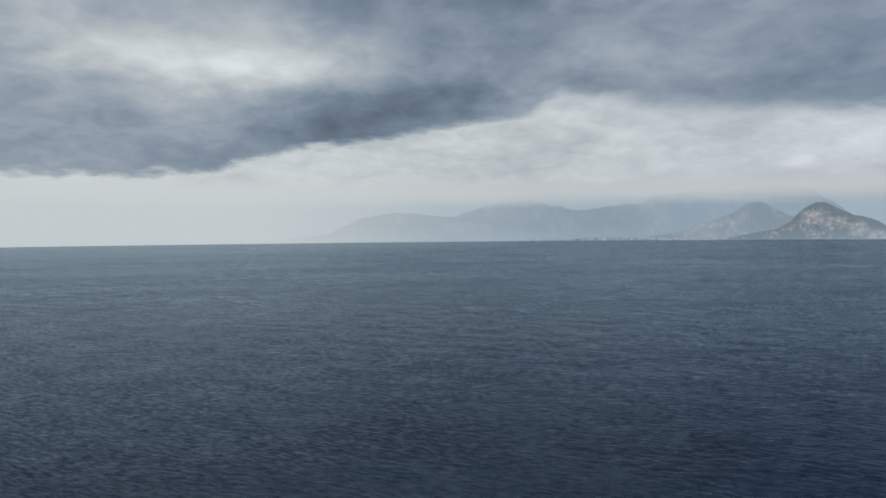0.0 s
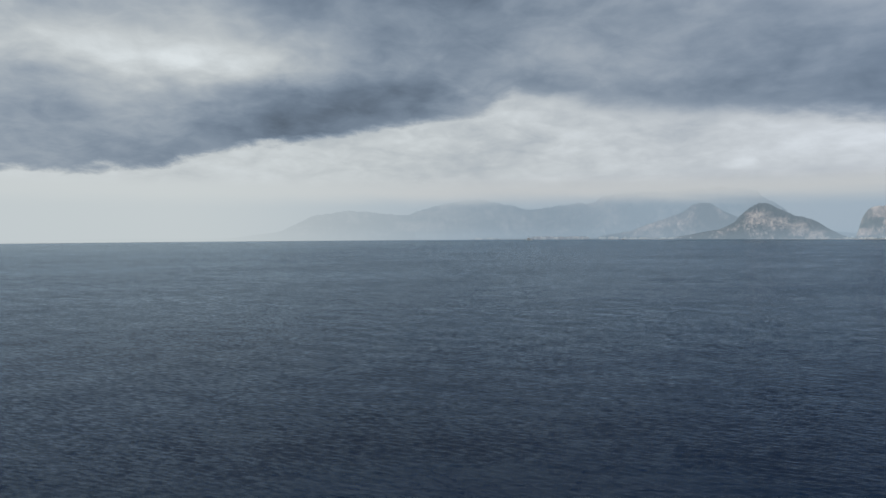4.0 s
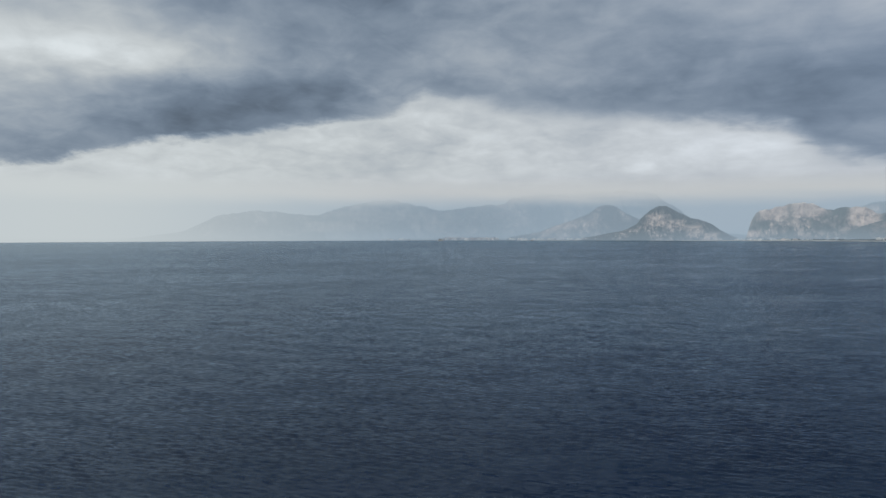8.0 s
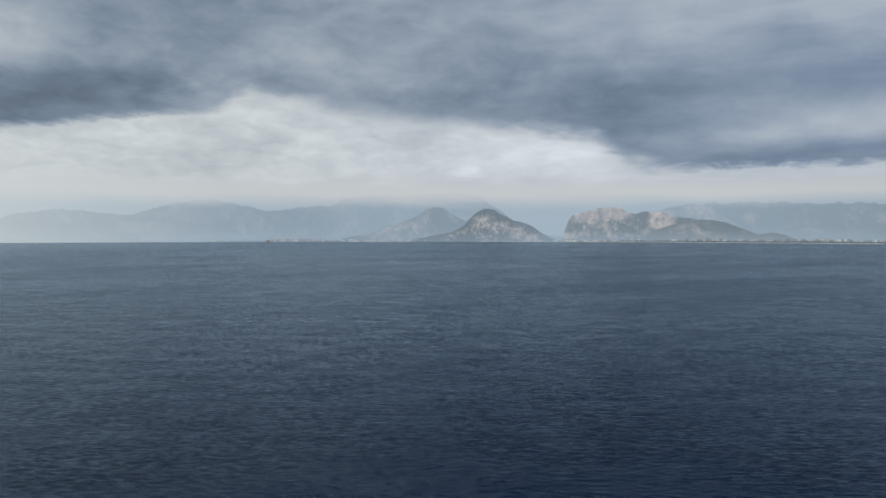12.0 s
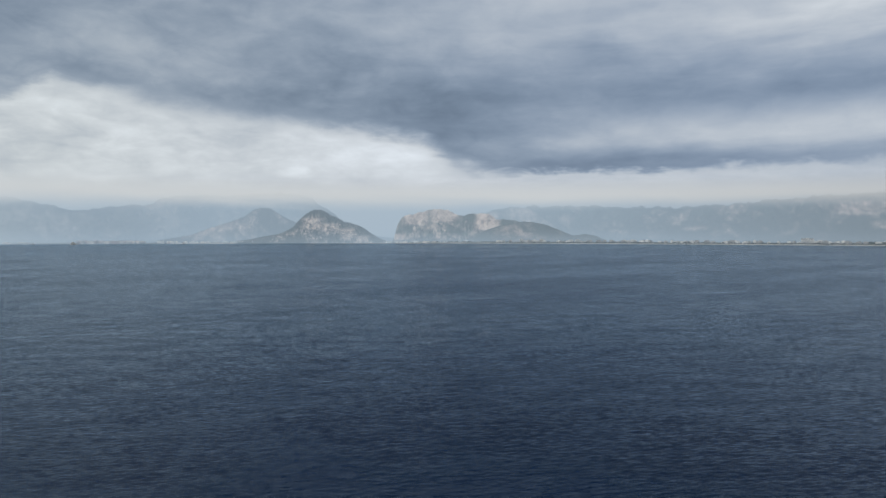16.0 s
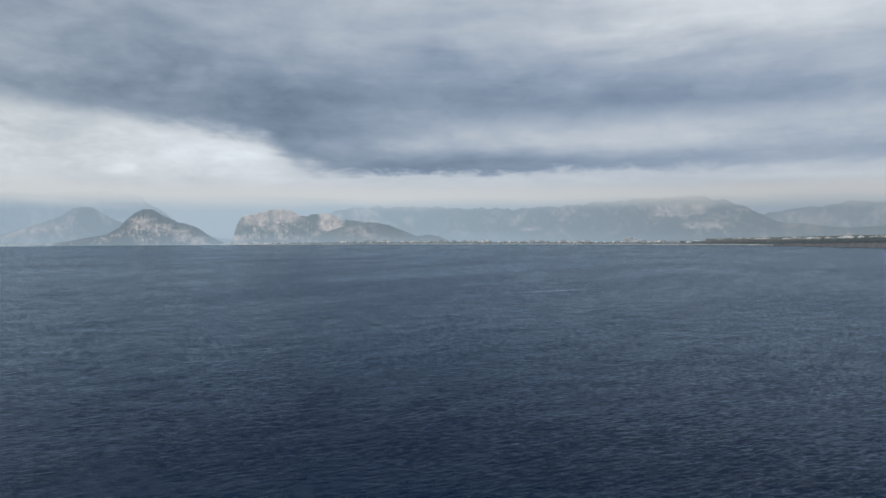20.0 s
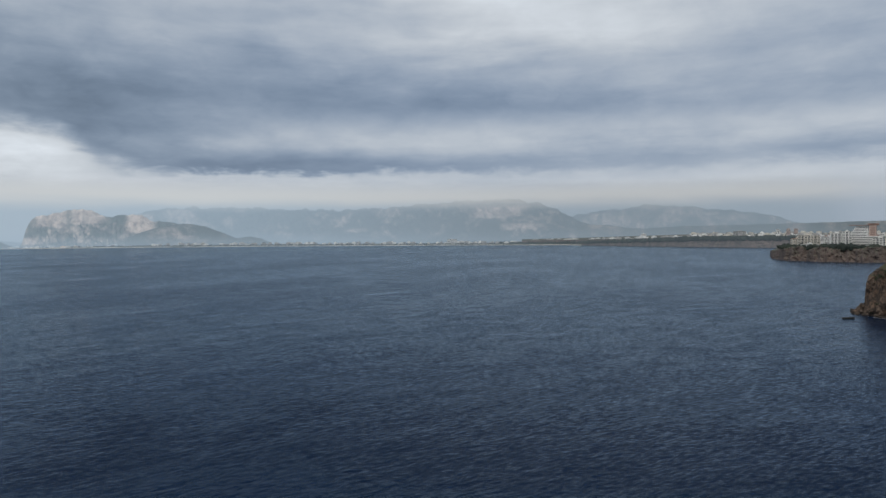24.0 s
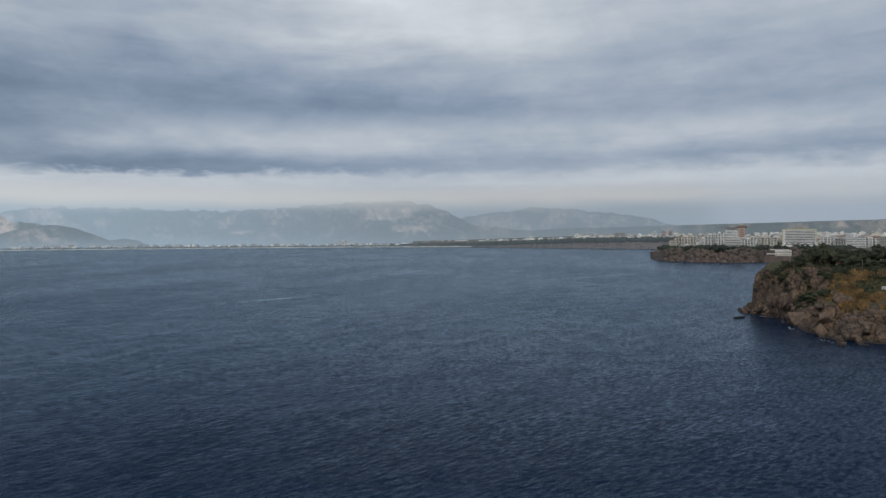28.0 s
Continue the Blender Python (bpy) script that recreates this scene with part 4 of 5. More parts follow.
def shrub(x, y, size, label="dark green shrub clinging to the rock"):
    z, _ = ground_z(x, y)
    ob = new("shrub", SHRUBS[rnd.randrange(4)])
    ob.matrix_basis = pose(x, y, z + size * 0.3, 0, 0, rnd.uniform(0, 360)) @ Matrix.Diagonal((size, size, size * rnd.uniform(0.7, 1.0), 1))
    return tagged(ob, label, "shrub", "shrubs on the cliff")


for k in range(420):
    az_t, r_t = rnd.uniform(105.6, 115.5), rnd.uniform(440, 500)
    p = at(az_t, r_t)
    z, s = ground_z(p.x, p.y)
    wall = 12 < z < 27 and az_t < 111.5
    if s > 12 and (wall or (z >= 24 and rnd.random() < 0.5)) and rnd.random() < (0.35 if az_t < 107 else 0.75):
        shrub(p.x, p.y, rnd.uniform(1.3, 3.4))

for k in range(64):
    p = at(rnd.uniform(108.3, 110.4), rnd.uniform(440, 472))
    shrub(p.x, p.y, rnd.uniform(2.4, 4.6), "dense dark green shrub below the cliff wall")
for k in range(34):
    p = at(rnd.uniform(105.65, 107.8), rnd.uniform(478, 500))
    shrub(p.x, p.y, rnd.uniform(1.6, 3.6), "dark green shrub on the bluff top")

# dry reeds on the slope: a field nobody could count
verts, faces = [], []
for k in range(22000):
    az_t = rnd.triangular(109.7, 114.0, 111.5)
    r_t = rnd.triangular(398, 472, 440)
    p = at(az_t, r_t)
    if fbm(np.array([p.x / 11]), np.array([p.y / 11]), 3)[0] < 0.40:
        continue
    verts.append((p.x, p.y))
zz, ss = headland_height(np.array([v[0] for v in verts]), np.array([v[1] for v in verts]))
blades, faces = [], []
for (x, y), z, s in zip(verts, zz, ss):
    if s < 24 or s > 112 or (x * x + y * y) ** 0.5 < 400 + (rnd.random() - 0.5) * 30:
        continue
    clump = fbm(np.array([x / 6.0 + 40]), np.array([y / 6.0]), 3)[0]
    a, h, wd = rnd.uniform(0, 6.3), rnd.uniform(0.7, 1.3) * (0.6 + 5.5 * max(0.0, clump - 0.3)), rnd.uniform(0.08, 0.26)
    dx, dy, lx, ly = math.cos(a) * wd, math.sin(a) * wd, rnd.uniform(-0.7, 0.7), rnd.uniform(-0.7, 0.7)
    b = len(blades)
    blades += [(x - dx, y - dy, z - 0.3), (x + dx, y + dy, z - 0.3), (x + dx * 1.6 + lx, y + dy * 1.6 + ly, z + h), (x - dx * 1.3 + lx, y - dy * 1.3 + ly, z + h * 0.85)]
    faces.append((b, b + 1, b + 2, b + 3))
me = bpy.data.meshes.new("reeds")
me.from_pydata(blades, [], faces)
me.materials.append(REED)
tagged(new("reeds", me), "dry orange-brown reeds on the headland slope", "reeds", kind="stuff")


# rough grass on the open top: a field nobody could count
DRY_GRASS = mottled("rough_grass", (0.022, 0.030, 0.013), (0.066, 0.062, 0.030), 0.10, 0.95, 1.1)
spots = []
for k in range(16000):
    p = at(rnd.uniform(107.2, 117.5), rnd.uniform(430, 535))
    spots.append((p.x, p.y))
zz, ss = headland_height(np.array([v[0] for v in spots]), np.array([v[1] for v in spots]))
blades, faces = [], []
for (x, y), z, s in zip(spots, zz, ss):
    if z < 17 or rnd.random() < 0.25:
        continue
    a, h, wd = rnd.uniform(0, 6.3), rnd.uniform(0.35, 1.3), rnd.uniform(0.15, 0.5)
    dx, dy, lx, ly = math.cos(a) * wd, math.sin(a) * wd, rnd.uniform(-0.4, 0.4), rnd.uniform(-0.4, 0.4)
    b = len(blades)
    blades += [(x - dx, y - dy, z - 0.2), (x + dx, y + dy, z - 0.2), (x + dx * 1.3 + lx, y + dy * 1.3 + ly, z + h), (x - dx * 1.1 + lx, y - dy * 1.1 + ly, z + h * 0.7)]
    faces.append((b, b + 1, b + 2, b + 3))
me = bpy.data.meshes.new("grass")
me.from_pydata(blades, [], faces)
me.materials.append(DRY_GRASS)
tagged(new("grass", me), "rough olive grass over the headland top", "grass", kind="stuff")


def make_boat():
    root = new("boat")
    bm = bmesh.new()
    n, rings = 15, []
    for i in range(n):
        f = i / (n - 1)
        x = -4 + 8 * f
        wd = 1.25 * (1 - abs(2 * f - 0.9) ** 2.6 * 0.95) if f < 0.98 else 0.05
        wd = max(0.06, wd)
        up = 0.85 + 0.55 * max(0, f - 0.5) ** 1.5 * 2
        ring = [bm.verts.new((x, sy * wd * k, z)) for sy, k, z in ((-1, 1, up), (-1, 0.8, 0.2), (0, 0, -0.25), (1, 0.8, 0.2), (1, 1, up), (1, 0.86, up - 0.02), (1, 0.7, 0.35), (-1, 0.7, 0.35), (-1, 0.86, up - 0.02))]
        rings.append(ring)
    for a, b in zip(rings, rings[1:]):
        for k in range(9):
            bm.faces.new((a[k], a[(k + 1) % 9], b[(k + 1) % 9], b[k]))
    bm.faces.new(rings[0][::-1])
    bm.faces.new(rings[-1])
    part("hull", bm, WOOD_DARK, root)
    for x in (-2.2, -0.4, 1.5):
        part("bench", box(bmesh.new(), x - 0.18, x + 0.18, -0.95, 0.95, 0.55, 0.62), WOOD_DARK, root)
    part("engine_box", box(bmesh.new(), -1.8, -0.9, -0.45, 0.45, 0.35, 1.0), WOOD_DARK, root)
    return tagged(root, "small dark open fishing boat moored near the rocks", "boat")


boat = make_boat()
boat.matrix_basis = pose(444.0, -113.2, 0.0, 0, 0, -68)

# ---- town ----
WALL_WHITE = mottled("white_render", (0.58, 0.58, 0.58), (0.74, 0.74, 0.73), 0.06, 0.85, 0.6)
WALL_CREAM = mottled("cream_render", (0.48, 0.45, 0.40), (0.60, 0.56, 0.50), 0.06, 0.85, 0.6)
WALL_GREY = mottled("grey_render", (0.26, 0.26, 0.26), (0.40, 0.39, 0.38), 0.06, 0.85, 0.6)
WALL_PINK = mottled("pink_render", (0.38, 0.29, 0.26), (0.50, 0.39, 0.35), 0.06, 0.85, 0.6)
YELLOW = mottled("yellow_paint", (0.40, 0.385, 0.22), (0.50, 0.48, 0.30), 0.2, 0.8)
ROOF_TILE = mottled("red_roof", (0.22, 0.10, 0.07), (0.34, 0.17, 0.12), 0.1, 0.9)
ROOF_GREY = mottled("roof_felt", (0.20, 0.20, 0.20), (0.33, 0.32, 0.31), 0.08, 0.9)
BROWN_CLAD = mottled("brown_cladding", (0.15, 0.09, 0.075), (0.24, 0.15, 0.125), 0.2, 0.8)
m_, t_, s_ = material("dark_glass", 0.12)
t_.put(s_.inputs["Base Color"], t_.mix(t_.node("ShaderNodeObjectInfo").outputs["Random"], (0.03, 0.04, 0.05), (0.09, 0.10, 0.11)))
GLASS = m_
town = random.Random(5)


def town_z(az_deg, r):
    """Height of the town ground on the middle headland and inland of it."""
    return 22.0 + 18.0 * float(smooth(r, 1200, 4700))


def facing(az_deg, r, z, turn=0.0):
    """A pose whose -y side looks at the end of the flight."""
    p = at(az_deg, r, z)
    return pose(p.x, p.y, p.z, 0, 0, -az_deg + turn)


def apartment(width, depth, floors, wall, kind, storey=3.1, bays=None, roof=ROOF_GREY, accent=None):
    """A block of flats: body, a balcony slab with parapet and a strip of dark windows on every storey, roof edge and stair head."""
    root = new("apartment_building")
    h = floors * storey
    w2 = width / 2
    part("wall", box(bmesh.new(), -w2, w2, 0, depth, -4, h), wall, root)
    part("roof", box(bmesh.new(), -w2 - 0.3, w2 + 0.3, -0.3, depth + 0.3, h, h + 0.7), roof, root)
    part("stair_head", box(bmesh.new(), -w2 * 0.3, w2 * 0.25, depth * 0.35, depth * 0.75, h + 0.7, h + 3.2), wall, root)
    bays = bays or max(2, int(width / 5))
    for f in range(floors):
        z = f * storey
        if kind == "strip":
            band = part("window", box(bmesh.new(), -w2 * 0.94, w2 * 0.94, -0.12, 0.2, z + 1.15, z + 2.25), GLASS, root)
            part("sill", box(bmesh.new(), -w2, w2, -0.5, -0.0, z + 2.6, z + 3.1), accent or wall, band)
        else:
            for b in range(bays):
                x0 = -w2 + width * (b + 0.14) / bays
                x1 = -w2 + width * (b + 0.86) / bays
                part("window", box(bmesh.new(), x0, x1, -0.12, 0.2, z + 0.4, z + 2.5), GLASS, root)
                if kind == "balcony" and b % 2 == 0:
                    part("balcony", box(bmesh.new(), x0 - 0.4, x1 + 0.4, -1.6, 0.0, z - 0.1, z + 0.95), accent or wall, root)
    return root


def put_house(ob, az_deg, r, turn, label, z=None, category="building"):
    ob.matrix_basis = facing(az_deg, r, town_z(az_deg, r) if z is None else z, turn)
    return tagged(ob, label, category)


# front row on the middle headland
put_house(apartment(38, 16, 8, WALL_CREAM, "balcony", bays=7), 100.55, 1490, 4, "cream apartment block with deep dark balconies on the cliff")
put_house(apartment(30, 12, 3, WALL_WHITE, "plain", bays=6), 100.6, 1462, -3, "low white annexe with dark windows on the cliff top", 21)
put_house(apartment(24, 14, 9, WALL_WHITE, "plain", bays=4), 102.35, 1560, 8, "tall white apartment block behind trees")
put_house(apartment(16, 14, 10, WALL_WHITE, "balcony", bays=3), 102.95, 1545, 0, "narrow white apartment tower")


def terraced_hotel():
    """Stepped white terraces over a broad pinkish base, with a brown lift tower at one end."""
    root = new("hotel")
    part("base", box(bmesh.new(), -28, 26, 0, 24, -4, 22), WALL_WHITE, root)
    for k in range(6):
        z = 1.2 + k * 3.4
        part("window", box(bmesh.new(), -27, 25, -0.15, 0.2, z + 0.5, z + 2.1), GLASS, root)
        part("balcony", box(bmesh.new(), -28, 26, -1.8, 0.0, z + 2.3, z + 3.3), WALL_WHITE, root)
    for k in range(6):
        z0, shrink = 22 + k * 3.2, k * 1.9
        part("terrace", box(bmesh.new(), -22 + shrink, 8, 2 + k * 1.2, 22, z0, z0 + 3.2), WALL_WHITE, root)
        part("window", box(bmesh.new(), -21 + shrink, 7, 1.85 + k * 1.2, 2.3 + k * 1.2, z0 + 0.3, z0 + 1.7), GLASS, root)
    part("roof", box(bmesh.new(), -24, 26, 4, 23, 42.6, 43.8), BROWN_CLAD, root)
    part("tower", box(bmesh.new(), 10, 22, 3, 22, 22, 42.5), WALL_PINK, root, "brown-capped lift tower")
    for k in range(5):
        part("window", box(bmesh.new(), 12, 20, 2.8, 3.2, 24 + k * 3.6, 25.8 + k * 3.6), BROWN_CLAD, root)
    part("tower_cap", box(bmesh.new(), 8, 26, 2, 23, 43.8, 46.5), BROWN_CLAD, root)
    return root


put_house(terraced_hotel(), 103.9, 1560, -3, "large stepped white hotel with a brown-topped tower", category="hotel")
put_house(apartment(26, 15, 6, WALL_WHITE, "balcony", bays=5), 105.0, 1515, 2, "white apartment block with balconies above the cliff")
put_house(apartment(26, 15, 7, WALL_WHITE, "plain", bays=4), 105.3, 1600, 0, "white apartment block with a flat roof")
put_house(apartment(34, 15, 7, WALL_CREAM, "balcony", bays=6), 106.25, 1505, -2, "cream apartment block with dark window bays")


def striped_hotel():
    """A broad white slab with dark window bands, yellow trim and a dark roof storey."""
    root = new("hotel")
    part("wall", box(bmesh.new(), -31, 29, 0, 18, -4, 35), WALL_WHITE, root)
    for k in range(9):
        z = 5 + k * 3.25
        part("window", box(bmesh.new(), -26, 27, -0.2, 0.2, z, z + 1.35), GLASS, root)
        part("balcony", box(bmesh.new(), -27, 28, -1.5, 0.0, z - 1.5, z - 0.2), WALL_WHITE, root)
    part("trim", box(bmesh.new(), -31.5, -30, -0.6, 18.5, 2, 35.8), YELLOW, root, "yellow painted edge trim")
    part("trim", box(bmesh.new(), -31.5, 29.5, -0.7, 18.5, 34.6, 35.9), YELLOW, root, "yellow painted edge trim")
    part("trim", box(bmesh.new(), 27.6, 29.4, -0.6, 2, 10, 34.6), YELLOW, root, "yellow painted edge trim")
    part("roof_storey", box(bmesh.new(), -14, 16, 3, 16, 35.9, 42), ROOF_GREY, root, "dark grey roof storey")
    part("podium", box(bmesh.new(), -44, 34, -16, 0, -4, 4.5), WALL_WHITE, root)
    return root


put_house(striped_hotel(), 108.4, 1560, 3, "broad white hotel with window bands and yellow trim", 25, "hotel")


def villa():
    root = new("villa")
    part("wall", box(bmesh.new(), -13, 13, 0, 12, 0, 9), WALL_CREAM, root)
    part("podium", box(bmesh.new(), -30, 20, -5, 22, -14, 0), CLIFF_FAR, root, "rough stone podium")
    part("roof", box(bmesh.new(), -13.6, 13.6, -0.6, 12.6, 9, 9.8), WALL_WHITE, root)
    for f in range(2):
        for b in range(7):
            x = -11 + b * 3.6
            part("window", box(bmesh.new(), x - 0.8, x + 0.8, -0.12, 0.2, f * 4.4 + 0.8, f * 4.4 + 3.2), GLASS, root)
    part("terrace", box(bmesh.new(), -27, -13, -4, 9, 3.0, 4.0), WALL_WHITE, root, "white terrace canopy")
    part("awning", box(bmesh.new(), -22, 10, 6, 14, 10.5, 11.3), WALL_WHITE, root)
    return root


put_house(villa(), 107.3, 1398, -4, "low cream villa with two window rows by the water", 12.0, "villa")
put_house(apartment(24, 15, 7, WALL_WHITE, "balcony", bays=4), 110.15, 1560, 0, "white apartment block beside the hotel")
put_house(apartment(30, 15, 6, WALL_GREY, "plain", bays=6), 111.0, 1620, 4, "grey apartment block with small windows")
put_house(apartment(32, 16, 7, WALL_WHITE, "strip"), 111.9, 1500, -2, "white apartment block with continuous balcony bands")
put_house(apartment(28, 16, 6, WALL_WHITE, "balcony", bays=5), 112.8, 1540, 3, "white apartment block with balconies")
put_house(apartment(34, 16, 7, WALL_GREY, "strip"), 113.9, 1480, 0, "grey apartment block with dark balcony bands")
put_house(apartment(30, 16, 7, WALL_CREAM, "balcony", bays=5), 115.2, 1500, 0, "cream apartment block with balconies")

# kinds of plain blocks for the town behind; each is copied
KINDS = []
for k, (wd, dp, fl, wall, style) in enumerate(((18, 14, 6, WALL_WHITE, "strip"), (24, 14, 5, WALL_CREAM, "strip"), (15, 12, 7, WALL_WHITE, "strip"), (28, 15, 4, WALL_GREY, "strip"),
                                               (20, 14, 6, WALL_PINK, "strip"), (34, 15, 5, WALL_WHITE, "strip"))):
    ob = apartment(wd, dp, fl, wall, style, roof=ROOF_TILE if k in (1, 4) else ROOF_GREY)
    names = {0: "white", 1: "cream", 2: "white", 3: "grey", 4: "pinkish", 5: "long white"}
    KINDS.append(tagged(ob, f"{names[k]} town apartment block with window bands", "building", "apartment blocks of the town"))
kind_used = [False] * 6


def town_block(az_deg, r, z, scale=1.0, k=None):
    k = town.randrange(6) if k is None else k
    m = facing(az_deg, r, z, town.uniform(-35, 35))
    if kind_used[k]:
        ob = copy_thing(KINDS[k], m)
    else:
        ob, kind_used[k] = KINDS[k], True
        ob.matrix_basis = m
    ob.scale = (scale, scale, scale * town.uniform(0.8, 1.15))
    return ob


for k in range(150):
    r = 1590 + 900 * town.random() ** 1.2
    a = town.uniform(99.0 + (r - 1590) * 0.0012, 117)
    town_block(a, r, town_z(a, r))

# further rows, too many and too small to count: joined into one
def far_town(n, a0, a1, r_of, z_of, label, lo=8, hi=22, wide=(10, 26), mats=(WALL_WHITE, WALL_CREAM, WALL_GREY)):
    for mat in mats:
        bm = bmesh.new()
        for k in range(n // len(mats)):
            a = town.uniform(a0, a1)
            r = r_of(a)
            p, wd, dp, h = at(a, r), town.uniform(*wide), town.uniform(9, 14), town.uniform(lo, hi)
            z = z_of(a, r)
            before = len(bm.verts)
            box(bm, -wd / 2, wd / 2, -dp / 2, dp / 2, -5, h)
            box(bm, -wd / 5, wd / 6, -dp / 4, dp / 4, h, h + 2.5)
            bm.verts.ensure_lookup_table()
            m = pose(p.x, p.y, z, 0, 0, -a + town.uniform(-40, 40))
            for v in bm.verts[before:]:
                v.co = m @ v.co
        tagged(link_mesh("town_houses", bm, mat), label, "houses", kind="stuff")


far_town(700, 92, 124, lambda a: town.uniform(2450, 4400) if a > 100 else town.uniform(max(3050, float(shore_cliffs(np.array([a]))[0]) + 130), 4300), lambda a, r: 26 + 20 * float(smooth(r, 2800, 4700)),
         "dense pale apartment blocks of the far town")
far_town(150, 47, 79, lambda a: float(shore_plain(np.array([a]))[0]) + town.uniform(50, 160), lambda a, r: 5.0, "small white buildings along the far beach", 8, 18, (12, 30), (WALL_WHITE, WALL_GREY))
far_town(60, 79, 93, lambda a: float(shore_cliffs(np.array([a]))[0]) + town.uniform(150, 400), lambda a, r: float(lerp((79, 6), (88, 18), (93, 28))(a)), "white buildings above the wooded shore", 12, 24, (14, 40), (WALL_WHITE, WALL_GREY))

# single buildings that stand out along the far coast
for a, r, wd, fl, wall, lab in ((73.3, 4035, 58, 9, WALL_WHITE, "large white hotel on the far beach"), (88.6, 3560, 26, 12, WALL_WHITE, "white tower block above the wooded shore"),
                                (91.0, 3420, 60, 7, WALL_WHITE, "long white building above the wooded shore"), (95.6, 3300, 52, 12, WALL_GREY, "grey slab block on the far skyline"),
                                (98.2, 3400, 16, 14, WALL_WHITE, "white tower block on the far skyline"), (98.9, 3420, 16, 15, WALL_PINK, "pink tower block on the far skyline"), (99.4, 3440, 16, 15, WALL_PINK, "pink tower block on the far skyline"),
                                (52.0, 4420, 30, 6, WALL_WHITE, "white hotel block by the far beach"), (53.6, 4420, 26, 6, WALL_CREAM, "cream hotel block by the far beach"), (56.5, 4360, 28, 6, WALL_WHITE, "white hotel block by the far beach")):
    z = 6 if a < 80 else 12 + 14 * float(smooth(a, 85, 94))
    put_house(apartment(wd, 16, fl, wall, "strip"), a, r, 0, lab, z)

# ---- far woods, beaches, shoals ----
WOODS = mottled("far_woods", (0.013, 0.021, 0.017), (0.034, 0.044, 0.033), 0.02, 0.95, 0.12)
# white render lightened and warmed: sunlight painted into walls the sun lamp misses
SUNLIT_WALL = mottled("sunlit_village_render", (0.68, 0.60, 0.56), (0.80, 0.73, 0.69), 0.03, 0.85, 0.3)
SAND = mottled("pale_sand", (0.52, 0.50, 0.46), (0.66, 0.63, 0.58), 0.01, 0.95, 0.1)
_ico = bmesh.new()
bmesh.ops.create_icosphere(_ico, subdivisions=1, radius=1.0)
ICO_V = np.array([v.co[:] for v in _ico.verts])
ICO_F = np.array([[v.index for v in f.verts] for f in _ico.faces])
_ico.free()


def woods(label, n, a0, a1, r_of, z_of, lo, hi, seed):
    """A far wood of many rough crowns."""
    r_ = np.random.RandomState(seed)
    V, F = [], []
    for k in range(n):
        a = r_.uniform(a0, a1)
        r = r_of(a, r_)
        s = r_.uniform(lo, hi)
        p = at(a, r)
        v = ICO_V * (1 + 0.45 * (r_.rand(len(ICO_V), 1) - 0.5)) * np.array([s, s, s * r_.uniform(0.6, 1.0)]) + np.array([p.x, p.y, z_of(a, r) + s * 0.45])
        F.append(ICO_F + len(V) * len(ICO_V))
        V.append(v)
    me = bpy.data.meshes.new("woods")
    me.from_pydata(np.concatenate(V).tolist(), [], np.concatenate(F).tolist())
    me.materials.append(WOODS)
    return tagged(new("woods", me), label, "woods", kind="stuff")


cliff_top = lerp((79, 4), (83, 10), (88, 20), (93, 30), (112, 31))
woods("dark green pine wood along the far shore", 2400, 77, 100, lambda a, r_: float(shore_cliffs(np.array([a]))[0]) + 12 + 100 * r_.rand() ** 1.6, lambda a, r: float(cliff_top(a)) - 1.0, 6, 12.5, 1)
woods("dark trees along the far beach", 900, 42, 80, lambda a, r_: float(shore_plain(np.array([a]))[0]) + r_.uniform(30, 60), lambda a, r: 4.0, 3, 7, 2)
woods("dark trees along the cliff top of the town", 240, 98.6, 112, lambda a, r_: float(shore_mid(np.array([a]))[0]) + 22 + 45 * r_.rand() ** 1.5, lambda a, r: 21.0, 2.5, 8.5, 3)
woods("dark street trees between the town houses", 330, 99.5, 117, lambda a, r_: 1470 + 500 * r_.rand(), lambda a, r: town_z(a, r), 3.5, 8, 4)

beach = np.arange(24, 84, 0.25)
b_r = shore_plain(beach)
rows_ = [polar(beach, b_r - 14 + 16 * k, 0.3 + 1.9 * k + 0 * beach) for k in range(3)]
tagged(sheet("beach", np.stack(rows_, 1), SAND), "thin pale beach along the far coast", "beach", kind="structure")
far_town(110, 25, 46, lambda a: float(shore_plain(np.array([a]))[0]) + town.uniform(10, 60), lambda a, r: 4.0, "small pale buildings at the foot of the hills", 3, 9, (12, 34), (SUNLIT_WALL, WALL_WHITE))
far_town(90, 17.8, 22.2, lambda a: float(shore_plain(np.array([a]))[0]) + town.uniform(6, 30), lambda a, r: 4.0, "pale clustered houses of a far shore village", 5, 15, (14, 44), (SUNLIT_WALL, WALL_PINK))
far_town(14, 12.6, 14.6, lambda a: float(shore_plain(np.array([a]))[0]) + town.uniform(6, 30), lambda a, r: 3.0, "faint pale houses on the farthest shore", 4, 9, (14, 40), (SUNLIT_WALL, WALL_WHITE))
far_town(10, 23.2, 24.6, lambda a: float(shore_plain(np.array([a]))[0]) + town.uniform(6, 30), lambda a, r: 4.0, "small pale houses below the foothill", 5, 14, (14, 30), (SUNLIT_WALL, WALL_WHITE))

# ---- small things on and round the headland ----
FOAM = mottled("sea_foam", (0.55, 0.58, 0.60), (0.72, 0.74, 0.75), 0.8, 0.6)
STONE_PATH = mottled("pale_paving", (0.22, 0.20, 0.17), (0.32, 0.29, 0.25), 0.6, 0.9)
GALVANISED, t_, s_ = material("galvanised_steel", 0.45, 0.8)
t_.put(s_.inputs["Base Color"], t_.mix(t_.noise(place_of(t_), 3.0), (0.35, 0.36, 0.37), (0.5, 0.5, 0.5)))

